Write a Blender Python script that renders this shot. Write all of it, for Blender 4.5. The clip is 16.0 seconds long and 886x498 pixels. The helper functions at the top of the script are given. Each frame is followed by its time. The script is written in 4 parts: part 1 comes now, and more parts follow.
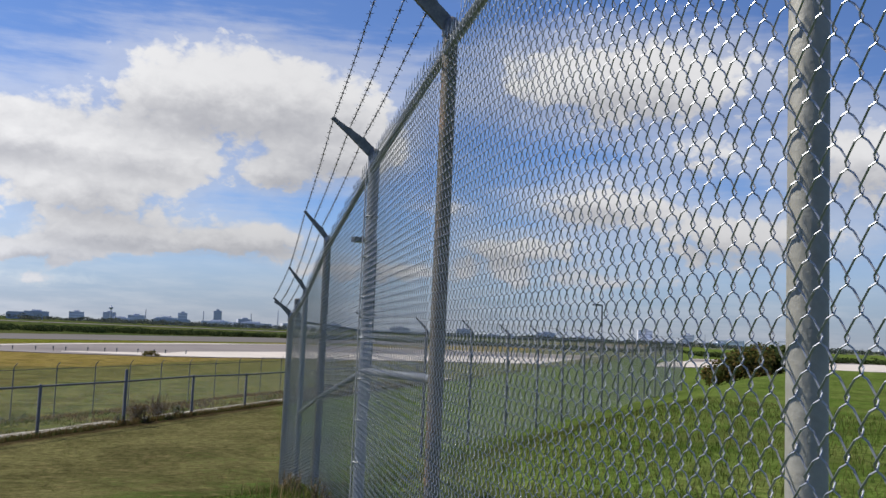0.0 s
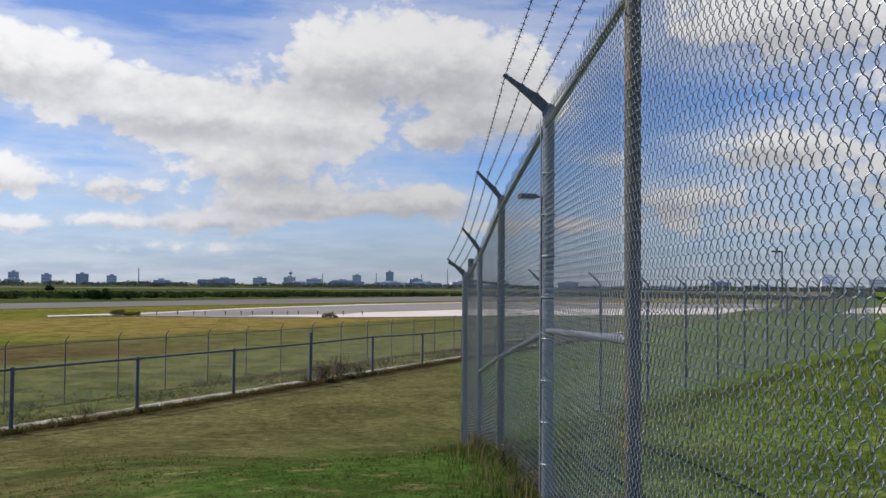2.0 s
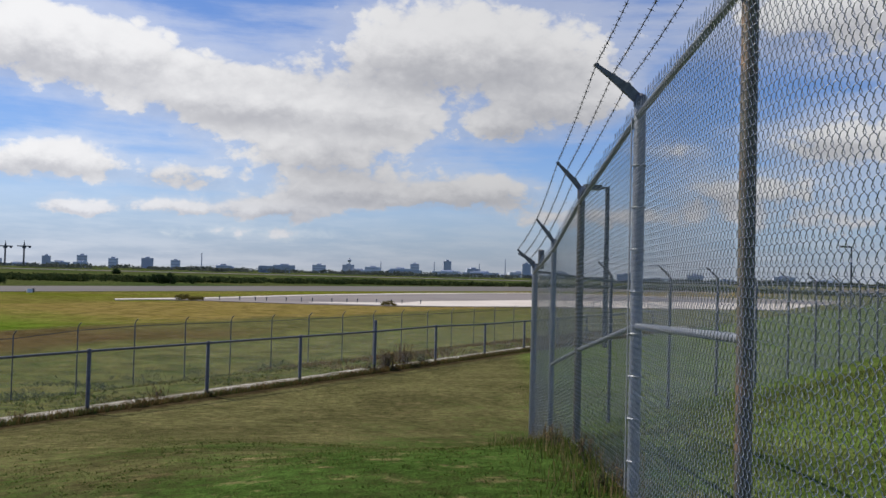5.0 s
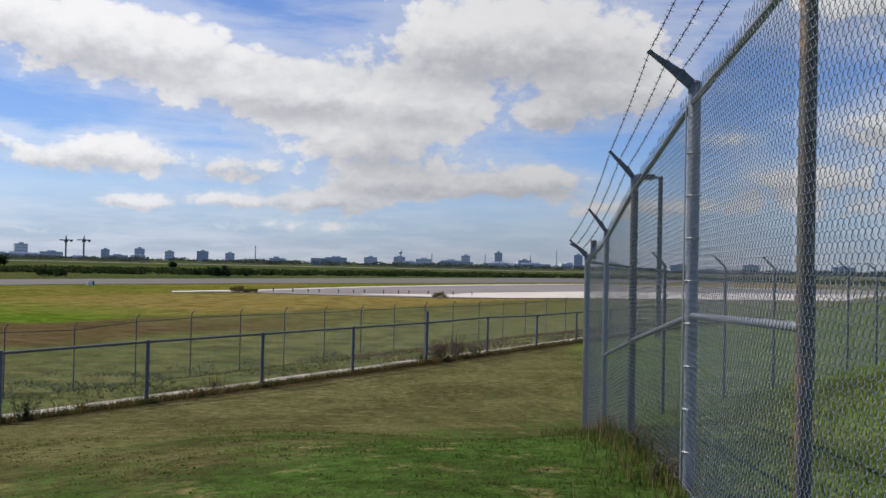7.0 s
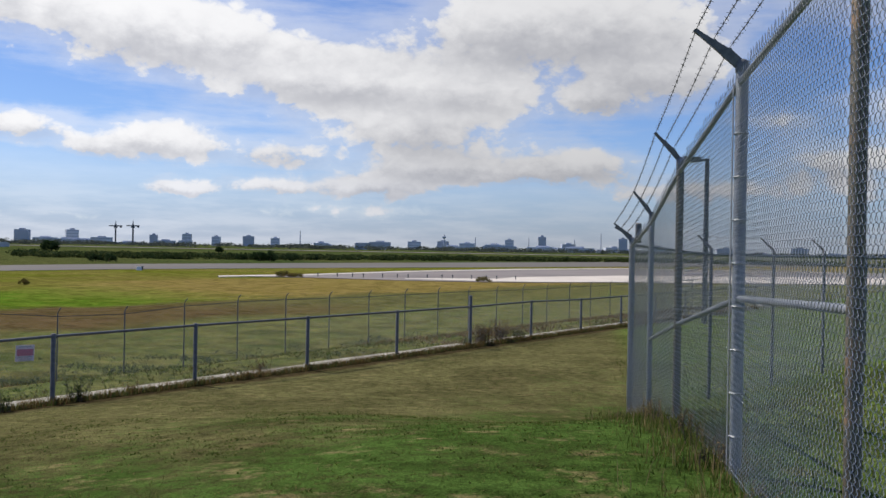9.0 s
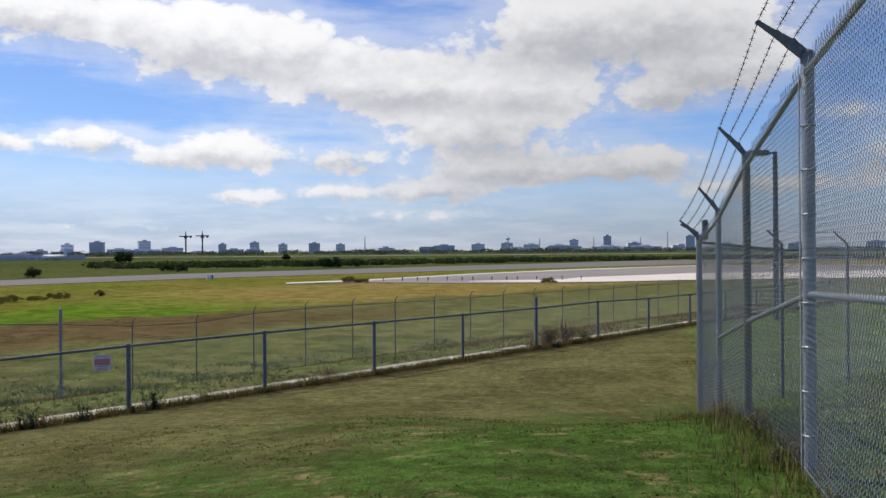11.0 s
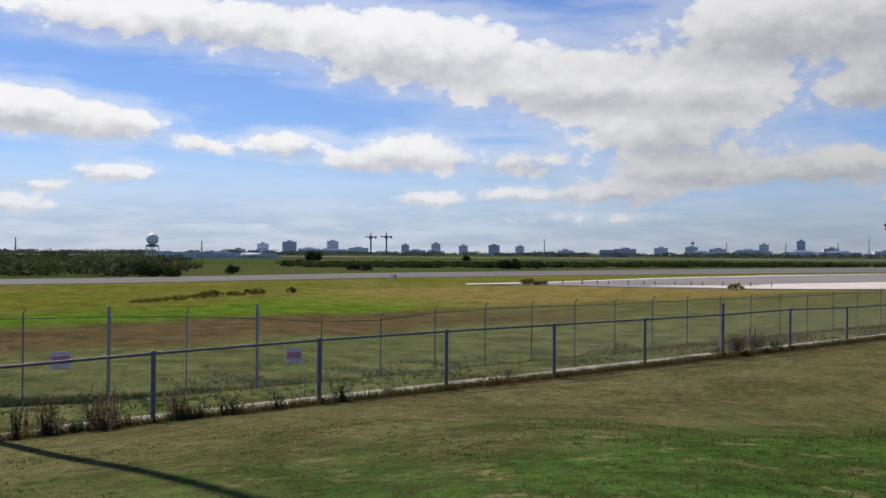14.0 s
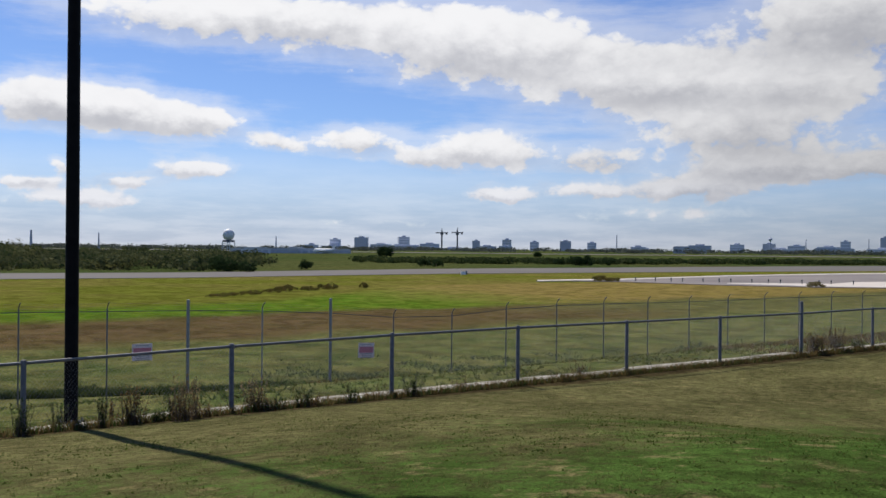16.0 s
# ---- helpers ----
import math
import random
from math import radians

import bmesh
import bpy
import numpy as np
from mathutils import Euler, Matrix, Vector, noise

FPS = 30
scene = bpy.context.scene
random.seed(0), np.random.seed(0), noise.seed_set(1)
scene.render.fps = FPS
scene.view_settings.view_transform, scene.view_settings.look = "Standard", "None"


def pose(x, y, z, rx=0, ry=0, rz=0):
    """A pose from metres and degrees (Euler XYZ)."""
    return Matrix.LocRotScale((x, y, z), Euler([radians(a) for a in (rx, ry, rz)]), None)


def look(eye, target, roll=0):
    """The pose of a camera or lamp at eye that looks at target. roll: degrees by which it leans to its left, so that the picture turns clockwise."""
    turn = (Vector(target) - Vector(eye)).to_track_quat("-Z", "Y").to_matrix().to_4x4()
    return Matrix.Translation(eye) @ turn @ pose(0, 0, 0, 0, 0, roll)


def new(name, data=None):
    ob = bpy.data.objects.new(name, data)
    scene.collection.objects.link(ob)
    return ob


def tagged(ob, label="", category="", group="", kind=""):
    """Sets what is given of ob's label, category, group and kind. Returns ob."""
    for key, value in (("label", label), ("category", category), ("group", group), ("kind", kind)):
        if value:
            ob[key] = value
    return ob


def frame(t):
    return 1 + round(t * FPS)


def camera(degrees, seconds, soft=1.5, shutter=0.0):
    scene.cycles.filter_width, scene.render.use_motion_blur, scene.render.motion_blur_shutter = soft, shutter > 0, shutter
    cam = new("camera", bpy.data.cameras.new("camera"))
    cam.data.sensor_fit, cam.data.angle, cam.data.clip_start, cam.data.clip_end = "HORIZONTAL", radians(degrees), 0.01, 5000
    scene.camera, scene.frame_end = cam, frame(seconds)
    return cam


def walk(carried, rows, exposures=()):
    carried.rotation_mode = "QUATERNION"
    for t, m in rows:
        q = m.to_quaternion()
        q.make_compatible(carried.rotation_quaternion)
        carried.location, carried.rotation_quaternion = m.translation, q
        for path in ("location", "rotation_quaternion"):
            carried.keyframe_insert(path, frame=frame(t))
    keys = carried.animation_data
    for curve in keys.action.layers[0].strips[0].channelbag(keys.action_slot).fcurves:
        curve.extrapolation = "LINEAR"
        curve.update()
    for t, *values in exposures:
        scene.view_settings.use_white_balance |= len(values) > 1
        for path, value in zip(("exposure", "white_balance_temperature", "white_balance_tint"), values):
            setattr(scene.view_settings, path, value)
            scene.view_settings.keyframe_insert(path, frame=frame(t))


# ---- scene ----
cam = camera(51.25, 16.0)
# seconds, place, yaw, pitch, roll
PATH = [
    (0, 0.263, -0.205, 2.628, -18.51, 5.22, -2.44),
    (0.5, 0.240, -0.217, 2.620, -17.21, 5.00, -1.61),
    (1, 0.225, -0.211, 2.624, -15.57, 4.41, -1.42),
    (1.5, 0.216, -0.197, 2.644, -11.86, 2.64, -1.37),
    (2, 0.198, -0.075, 2.653, -8.31, 2.24, -0.48),
    (2.5, 0.156, -0.007, 2.667, -6.80, 2.60, -0.98),
    (3, 0.092, 0.019, 2.674, -5.82, 1.94, -0.77),
    (5.5, 0.010, 0.005, 2.658, -4.27, 1.45, -1.62),
    (6, 0.012, 0.006, 2.653, -3.25, 1.21, -1.43),
    (6.5, 0.005, 0.004, 2.645, -2.39, 0.92, -1.59),
    (7, -0.000, 0.000, 2.650, -1.58, 0.95, -1.21),
    (7.5, 0.004, -0.008, 2.647, -0.32, 0.88, -0.91),
    (8, 0.006, -0.010, 2.649, 1.44, 1.03, -0.83),
    (8.5, 0.002, 0.005, 2.641, 2.84, 0.74, -1.05),
    (8.7, 0.002, 0.005, 2.641, 1.09, -0.01, -1.05),
    (10.8, 0.017, 0.003, 2.646, 3.82, -0.15, 0.44),
    (11, 0.017, 0.003, 2.646, 5.07, 0.07, 0.44),
    (11.5, 0.006, -0.016, 2.647, 7.01, 0.54, 0.27),
    (12, 0.001, -0.051, 2.636, 9.09, 0.47, 0.03),
    (12.5, -0.003, -0.064, 2.640, 10.92, 0.35, -0.14),
    (13, -0.004, -0.056, 2.636, 12.36, 0.29, 0.04),
    (13.5, -0.013, -0.057, 2.636, 14.70, -0.05, -0.15),
    (14, -0.010, -0.058, 2.635, 16.16, 0.22, -0.33),
    (14.5, -0.012, -0.067, 2.636, 16.99, 0.03, -0.05),
    (15, 0.008, -0.072, 2.642, 17.56, -0.83, -0.46),
    (15.5, 0.000, -0.120, 2.643, 19.63, -0.81, -0.41),
    (16, -0.005, -0.135, 2.641, 20.55, -0.06, -0.51),
]
walk(cam, [(t, pose(x, y, z, 90 + pitch, 0, yaw) @ pose(0, 0, 0, 0, 0, -roll)) for t, x, y, z, yaw, pitch, roll in PATH],
     exposures=[(0.0, 0.02), (2.5, -0.06), (5.5, -0.10), (8.5, -0.04), (11.2, 0.04), (12.8, -0.08), (16.0, -0.09)])

# ---- world and sun ----
SUN_AZ, SUN_EL = radians(-53), radians(53)     # bearing from +y towards +x, height
sun = new("sun", bpy.data.lights.new("sun", "SUN"))
sun.data.energy, sun.data.angle, sun.data.color = 5.0, radians(0.53), (1.0, 0.95, 0.87)
sun_way = Vector((math.sin(SUN_AZ) * math.cos(SUN_EL), math.cos(SUN_AZ) * math.cos(SUN_EL), math.sin(SUN_EL)))
sun.matrix_world = look(sun_way * 50, (0, 0, 0))


class Nodes:
    """Short names for building a node tree."""

    def __init__(self, tree):
        self.tree = tree
        tree.nodes.clear()

    def add(self, kind, **props):
        n = self.tree.nodes.new(kind)
        for k, v in props.items():
            setattr(n, k, v)
        return n

    def put(self, socket, value):
        if isinstance(value, bpy.types.NodeSocket):
            self.tree.links.new(value, socket)
        else:
            socket.default_value = value

    def math(self, op, a, b=0.0, c=0.0, clamp=False):
        n = self.add("ShaderNodeMath", operation=op, use_clamp=clamp)
        for s, v in zip(n.inputs, (a, b, c)):
            self.put(s, v)
        return n.outputs[0]

    def vmath(self, op, a, b=(0, 0, 0)):
        n = self.add("ShaderNodeVectorMath", operation=op)
        self.put(n.inputs[0], a)
        self.put(n.inputs[1], b)
        return n.outputs["Value"] if op in ("DOT_PRODUCT", "LENGTH", "DISTANCE") else n.outputs[0]

    def noise(self, vec, scale, detail=4.0, rough=0.55, distort=0.0):
        n = self.add("ShaderNodeTexNoise")
        self.put(n.inputs["Vector"], vec)
        for k, v in (("Scale", scale), ("Detail", detail), ("Roughness", rough), ("Distortion", distort)):
            n.inputs[k].default_value = v
        return n.outputs["Fac"]

    def step(self, x, lo, hi):
        n = self.add("ShaderNodeMapRange", interpolation_type="SMOOTHSTEP")
        self.put(n.inputs[0], x)
        n.inputs[1].default_value, n.inputs[2].default_value = lo, hi
        return n.outputs[0]

    def mix(self, f, a, b):
        n = self.add("ShaderNodeMix", data_type="RGBA")
        self.put(n.inputs[0], f)
        for s, v in ((n.inputs[6], a), (n.inputs[7], b)):
            self.put(s, (*v, 1) if isinstance(v, tuple) and len(v) == 3 else v)
        return n.outputs[2]


# clouds: bearing, height over the horizon, half width, half height (degrees), density
CLOUDS_BIG = [
    (-33.2, 13.5, 11.6, 2.0, 1.0), (-18.0, 12.2, 8.2, 2.6, 1.1), (-8.0, 9.9, 6.5, 2.0, 1.05), (-3.4, 7.3, 6.3, 2.5, 0.95),
    (1.6, 9.4, 3.4, 1.9, 0.55), (5.4, 13.8, 9.6, 3.6, 1.15), (12.8, 10.6, 3.9, 2.2, 0.85), (29.6, 15.5, 9.6, 3.3, 1.1), (43.4, 10.6, 4.6, 2.8, 0.95),
]
CLOUDS_SMALL = [
    (-44.5, 8.0, 2.9, 1.4, 1.0), (-40.3, 7.8, 2.7, 1.2, 1.0), (-35.5, 7.3, 3.3, 1.05, 1.0), (-30.8, 6.2, 1.7, 0.5, 0.7),
    (-26.0, 6.3, 2.8, 0.9, 0.95), (-17.6, 5.9, 3.7, 1.25, 1.05), (-21.8, 5.3, 1.8, 0.5, 0.6), (-35.8, 4.4, 2.6, 0.6, 0.95),
    (-39.6, 3.5, 2.3, 0.4, 0.8), (-45.1, 3.4, 1.8, 0.35, 0.85), (-42.1, 2.4, 5.1, 0.6, 0.95), (-43.3, 4.4, 0.9, 0.5, 0.75),
    (-17.6, 3.1, 2.5, 0.45, 0.9), (-11.0, 5.2, 2.4, 0.7, 0.75), (-11.7, 3.4, 3.5, 0.5, 0.7), (-5.0, 3.5, 3.9, 0.7, 0.8),
    (-6.9, 1.9, 10.5, 0.6, 0.6), (-25.2, 1.3, 6.0, 0.25, 0.6), (8.3, 8.9, 2.3, 0.95, 0.8), (7.0, 5.1, 4.0, 1.1, 0.9),
    (-0.7, 4.6, 4.6, 0.8, 0.75), (27.7, 8.2, 4.6, 1.4, 0.9), (36.7, 6.1, 7.0, 1.7, 0.85), (22.6, 5.1, 5.3, 1.0, 0.75),
    (26.1, 3.3, 9.1, 0.8, 0.65), (13.0, 3.4, 5.0, 0.7, 0.7), (34.0, 11.0, 3.0, 1.0, 0.6), (18.5, 7.4, 2.2, 0.7, 0.6),
]


def build_world():
    world = bpy.data.worlds.new("sky")
    scene.world = world
    world.use_nodes = True
    n = Nodes(world.node_tree)
    sky = n.add("ShaderNodeTexSky", sky_type="NISHITA", sun_disc=False, sun_elevation=SUN_EL, sun_rotation=SUN_AZ,
                altitude=150.0, air_density=1.0, dust_density=0.2, ozone_density=3.0)
    way = n.add("ShaderNodeTexCoord").outputs["Generated"]
    sep = n.add("ShaderNodeSeparateXYZ")
    n.put(sep.inputs[0], way)
    x, y, z = sep.outputs
    az = n.math("MULTIPLY", n.math("ARCTAN2", x, y), 180 / math.pi)
    el = n.math("MULTIPLY", n.math("ARCSINE", z), 180 / math.pi)
    # lumpy edges: bend the angles with noise before the shapes are laid down
    flat = n.add("ShaderNodeCombineXYZ")
    n.put(flat.inputs[0], az), n.put(flat.inputs[1], n.math("MULTIPLY", el, 1.5))
    streaky = n.vmath("MULTIPLY", flat.outputs[0], (0.35, 1.6, 1.0))
    soft = n.noise(flat.outputs[0], 0.16, 6.0, 0.6, 0.4)
    fine = n.noise(n.vmath("ADD", flat.outputs[0], (31.0, 7.0, 3.0)), 0.55, 8.0, 0.6)
    streak = n.noise(streaky, 0.5, 6.0, 0.6)
    # round heads of the clouds
    puff = n.add("ShaderNodeTexVoronoi", feature="SMOOTH_F1")
    bent = n.vmath("ADD", flat.outputs[0], n.vmath("MULTIPLY", n.vmath("SUBTRACT", cloud_colour(n, flat.outputs[0], 0.9), (0.5, 0.5, 0.5)), (1.6, 1.6, 0.0)))
    n.put(puff.inputs["Vector"], bent)
    puff.inputs["Scale"].default_value = 0.62
    puff.inputs["Smoothness"].default_value = 0.35
    puff.inputs["Detail"].default_value = 2.0
    puff.inputs["Roughness"].default_value = 0.55
    heads = n.math("SUBTRACT", 0.42, puff.outputs["Distance"])
    azb = n.math("ADD", az, n.math("MULTIPLY", n.math("SUBTRACT", soft, 0.5), 5.0))
    elb = n.math("ADD", el, n.math("MULTIPLY", n.math("SUBTRACT", fine, 0.5), 1.2))
    total, under = 0.0, 0.0
    for a, e, ra, re, s in CLOUDS_BIG + [(a, e, ra * 1.08, re * 1.25, s) for a, e, ra, re, s in CLOUDS_SMALL]:
        u = n.math("DIVIDE", n.math("SUBTRACT", azb, a), ra)
        v = n.math("DIVIDE", n.math("SUBTRACT", elb, e + 0.22), re)
        g = n.math("EXPONENT", n.math("MULTIPLY", n.math("ADD", n.math("MULTIPLY", u, u), n.math("MULTIPLY", v, v)), -1.0))
        total = n.math("MULTIPLY_ADD", g, s, total)
        # undersides: the lower half of each cloud
        under = n.math("MULTIPLY_ADD", n.math("MULTIPLY", g, n.step(v, 0.25, -0.75)), s, under)
    # elsewhere in the sky, a few broken cumulus
    beyond = n.math("MAXIMUM", n.step(n.math("ABSOLUTE", az), 46, 60), n.step(el, 19, 26))
    other = n.math("MULTIPLY", n.noise(way, 2.4, 6.0, 0.6, 0.3), n.math("MULTIPLY", beyond, 0.3))
    total = n.math("ADD", total, other)
    rag = n.math("ADD", n.math("MULTIPLY", n.math("SUBTRACT", fine, 0.5), 0.72), n.math("MULTIPLY", heads, 0.26))
    dens = n.math("ADD", total, rag)
    body = n.step(dens, 0.31, 0.66)
    thin = n.math("MULTIPLY", n.step(n.math("ADD", total, n.math("MULTIPLY", n.math("SUBTRACT", streak, 0.5), 0.7)), 0.12, 0.6), 0.45)
    haze = n.math("MULTIPLY", n.step(el, 7.5, 0.0), n.math("ADD", 0.42, n.math("MULTIPLY", streak, 0.45)))
    cover = n.math("MAXIMUM", body, n.math("MAXIMUM", thin, haze))
    thick = n.math("ADD", n.math("MULTIPLY", under, 0.85), n.math("ADD", n.math("MULTIPLY", n.math("SUBTRACT", soft, 0.5), 0.5),
                   n.math("ADD", n.math("MULTIPLY", n.math("SUBTRACT", fine, 0.5), -0.45), n.math("MULTIPLY", heads, -0.2))))
    grey = n.step(thick, 0.02, 0.95)
    high = n.mix(grey, (0.97, 0.97, 0.99), (0.55, 0.56, 0.61))
    low = n.mix(n.step(streak, 0.35, 0.65), (0.37, 0.45, 0.66), (0.62, 0.67, 0.82))
    lit = n.mix(n.math("MULTIPLY", n.step(el, 6.5, 1.5), n.math("SUBTRACT", 1.0, n.math("MULTIPLY", body, 0.75))), high, low)
    # clouds turned from the sun are a little duller
    dim = n.math("SUBTRACT", 1.0, n.math("MULTIPLY", n.step(az, -22.0, 12.0), n.math("ADD", 0.22, n.math("MULTIPLY", n.step(el, 11.0, 4.0), 0.15))))
    tone = n.add("ShaderNodeCombineXYZ")
    for s in tone.inputs:
        n.put(s, dim)
    lit = n.vmath("MULTIPLY", lit, tone.outputs[0])
    blue = n.vmath("MULTIPLY", sky.outputs[0], (SKY * 0.84, SKY * 0.98, SKY * 1.34))
    above = n.step(el, -0.6, 0.3)
    out = n.mix(n.math("MULTIPLY", cover, above), blue, lit)
    bg = n.add("ShaderNodeBackground")
    n.put(bg.inputs[0], out)
    bg.inputs[1].default_value = 1.0
    n.put(n.add("ShaderNodeOutputWorld").inputs[0], bg.outputs[0])


def cloud_colour(n, vec, scale):
    """A noise with three channels, to bend a pattern."""
    t = n.add("ShaderNodeTexNoise")
    n.put(t.inputs["Vector"], vec)
    t.inputs["Scale"].default_value, t.inputs["Detail"].default_value = scale, 3.0
    return t.outputs["Color"]


SKY = 0.085
build_world()


# ---- materials ----
def material(name, a, b, rough=0.7, metal=0.0, scale=8.0, fine=60.0, bump=0.15, third=None, thirds=(0.6, 0.7), per=0.0):
    """Two colours mixed by a broad and a fine noise, with relief; third: stains; per: change from piece to piece."""
    m = bpy.data.materials.new(name)
    m.use_nodes = True
    n = Nodes(m.node_tree)
    at = n.add("ShaderNodeTexCoord").outputs["Object"]
    broad = n.noise(at, scale, 4.0, 0.6)
    small = n.noise(at, fine, 3.0, 0.6)
    f = n.step(n.math("ADD", n.math("MULTIPLY", broad, 0.65), n.math("MULTIPLY", small, 0.35)), 0.32, 0.68)
    col = n.mix(f, a, b)
    if third:
        col = n.mix(n.step(n.noise(n.vmath("ADD", at, (5.1, 2.2, 9.4)), scale * 0.6, 5.0, 0.65), *thirds), col, third)
    if per:
        rnd = n.add("ShaderNodeNewGeometry").outputs["Random Per Island"]
        k = n.math("ADD", 1.0 - per, n.math("MULTIPLY", rnd, 2 * per))
        cx = n.add("ShaderNodeCombineXYZ")
        for s in cx.inputs:
            n.put(s, k)
        col = n.vmath("MULTIPLY", col, cx.outputs[0])
    p = n.add("ShaderNodeBsdfPrincipled")
    n.put(p.inputs["Base Color"], col)
    n.put(p.inputs["Roughness"], n.math("ADD", rough - 0.08, n.math("MULTIPLY", small, 0.16)))
    p.inputs["Metallic"].default_value = metal
    if bump:
        b_ = n.add("ShaderNodeBump")
        b_.inputs["Strength"].default_value = bump
        b_.inputs["Distance"].default_value = 0.01
        n.put(b_.inputs["Height"], small)
        n.put(p.inputs["Normal"], b_.outputs[0])
    n.put(n.add("ShaderNodeOutputMaterial").inputs[0], p.outputs[0])
    return m


def leafy(name, a, b, rough=0.6, per=0.35, through_light=0.3, scale=1.5):
    """Leaves and blades: colour from piece to piece, some light passing through."""
    m = bpy.data.materials.new(name)
    m.use_nodes = True
    n = Nodes(m.node_tree)
    at = n.add("ShaderNodeTexCoord").outputs["Object"]
    rnd = n.add("ShaderNodeNewGeometry").outputs["Random Per Island"]
    f = n.math("ADD", n.math("MULTIPLY", n.noise(at, scale, 3.0), 0.9), n.math("MULTIPLY", n.math("SUBTRACT", rnd, 0.5), 2 * per), clamp=True)
    col = n.mix(n.step(f, 0.2, 0.8), a, b)
    p = n.add("ShaderNodeBsdfPrincipled")
    n.put(p.inputs["Base Color"], col)
    p.inputs["Roughness"].default_value = 0.85
    p.inputs["Specular IOR Level"].default_value = 0.03
    tr = n.add("ShaderNodeBsdfTranslucent")
    n.put(tr.inputs[0], col)
    mx = n.add("ShaderNodeMixShader")
    mx.inputs[0].default_value = through_light
    n.put(mx.inputs[1], p.outputs[0]), n.put(mx.inputs[2], tr.outputs[0])
    n.put(n.add("ShaderNodeOutputMaterial").inputs[0], mx.outputs[0])
    return m


DULL = material("dull_galvanised", (0.10, 0.10, 0.103), (0.165, 0.165, 0.168), 0.6, 0.1, 14, 90, 0.1, (0.09, 0.075, 0.06), (0.6, 0.74))
GALV = material("galvanised_steel", (0.21, 0.22, 0.24), (0.31, 0.32, 0.34), 0.5, 0.3, 14, 90, 0.1, (0.2, 0.19, 0.18), (0.62, 0.74))
WIRE = material("galvanised_wire", (0.31, 0.32, 0.345), (0.42, 0.43, 0.455), 0.38, 0.65, 6, 120, 0.0)
PALE = material("pale_post", (0.26, 0.25, 0.21), (0.35, 0.335, 0.29), 0.6, 0.2, 5, 70, 0.15, (0.16, 0.12, 0.08), (0.6, 0.72))
RUSTY = material("weathered_post", (0.095, 0.075, 0.052), (0.16, 0.135, 0.10), 0.65, 0.2, 5, 70, 0.15, (0.25, 0.15, 0.08), (0.56, 0.7))
OLDWIRE = material("dull_wire", (0.10, 0.105, 0.11), (0.16, 0.165, 0.17), 0.55, 0.3, 6, 120, 0.0)
ARM = material("cast_arm", (0.14, 0.14, 0.14), (0.24, 0.23, 0.22), 0.6, 0.5, 20, 120, 0.15, (0.2, 0.12, 0.07), (0.6, 0.7))
BARB = material("barbed_strand", (0.12, 0.115, 0.11), (0.2, 0.18, 0.165), 0.6, 0.5, 10, 90, 0.0)
BLACK = material("black_pole_paint", (0.006, 0.006, 0.007), (0.012, 0.011, 0.012), 0.6, 0.0, 6, 60, 0.08)
CONC = material("pale_concrete", (0.31, 0.275, 0.215), (0.44, 0.40, 0.325), 0.9, 0.0, 1.2, 25, 0.3, (0.12, 0.11, 0.06), (0.52, 0.66))
BLACK.node_tree.nodes["Principled BSDF"].inputs["Specular IOR Level"].default_value = 0.06
PAINTW = material("white_paint", (0.74, 0.74, 0.73), (0.82, 0.82, 0.81), 0.6, 0.0, 4, 50, 0.05)
SIGNR = material("red_sign_paint", (0.60, 0.17, 0.24), (0.70, 0.27, 0.32), 0.55, 0.0, 4, 50, 0.03)
SIGNW = material("faded_sign_white", (0.78, 0.62, 0.64), (0.86, 0.74, 0.75), 0.6, 0.0, 4, 50, 0.03)
SIGNG = material("grey_sign_print", (0.42, 0.36, 0.37), (0.5, 0.44, 0.45), 0.6, 0.0, 4, 50, 0.0)
APRON = material("apron_concrete", (0.165, 0.138, 0.122), (0.21, 0.178, 0.158), 0.9, 0.0, 0.05, 1.5, 0.1, (0.13, 0.11, 0.1), (0.55, 0.7))
TAXI = material("taxiway_asphalt", (0.088, 0.074, 0.060), (0.118, 0.10, 0.082), 0.9, 0.0, 0.03, 1.0, 0.1)
BRIGHT = material("bright_concrete", (0.47, 0.41, 0.34), (0.60, 0.53, 0.45), 0.9, 0.0, 0.15, 2.0, 0.1, (0.45, 0.42, 0.38), (0.6, 0.75))
BARK = material("bark", (0.10, 0.075, 0.055), (0.17, 0.13, 0.10), 0.9, 0.0, 4, 30, 0.5)
LEAF = leafy("shrub_leaves", (0.042, 0.066, 0.020), (0.105, 0.125, 0.042))
LEAFD = leafy("dark_leaves", (0.022, 0.042, 0.016), (0.05, 0.075, 0.026), scale=0.3)
REED = leafy("reed_leaves", (0.035, 0.055, 0.018), (0.075, 0.09, 0.03), scale=0.05)
RUST_LEAF = leafy("rusty_leaves", (0.13, 0.085, 0.036), (0.22, 0.15, 0.06), through_light=0.5)
RUST_GREEN = leafy("rust_and_green_leaves", (0.085, 0.10, 0.026), (0.19, 0.125, 0.042), scale=0.6, through_light=0.45)
SCRUB = leafy("scrub_leaves", (0.032, 0.050, 0.018), (0.15, 0.145, 0.06), per=0.12, scale=0.07)
# leaf colour lightened and greyed: haze over the far woods, put into the base
FARLEAF_HAZED = leafy("far_wood_leaves_hazed", (0.07, 0.085, 0.07), (0.11, 0.12, 0.10), scale=0.02, through_light=0.45)
REDDISH = leafy("reddish_stalks", (0.14, 0.10, 0.052), (0.20, 0.14, 0.08), scale=0.6, through_light=0.5)
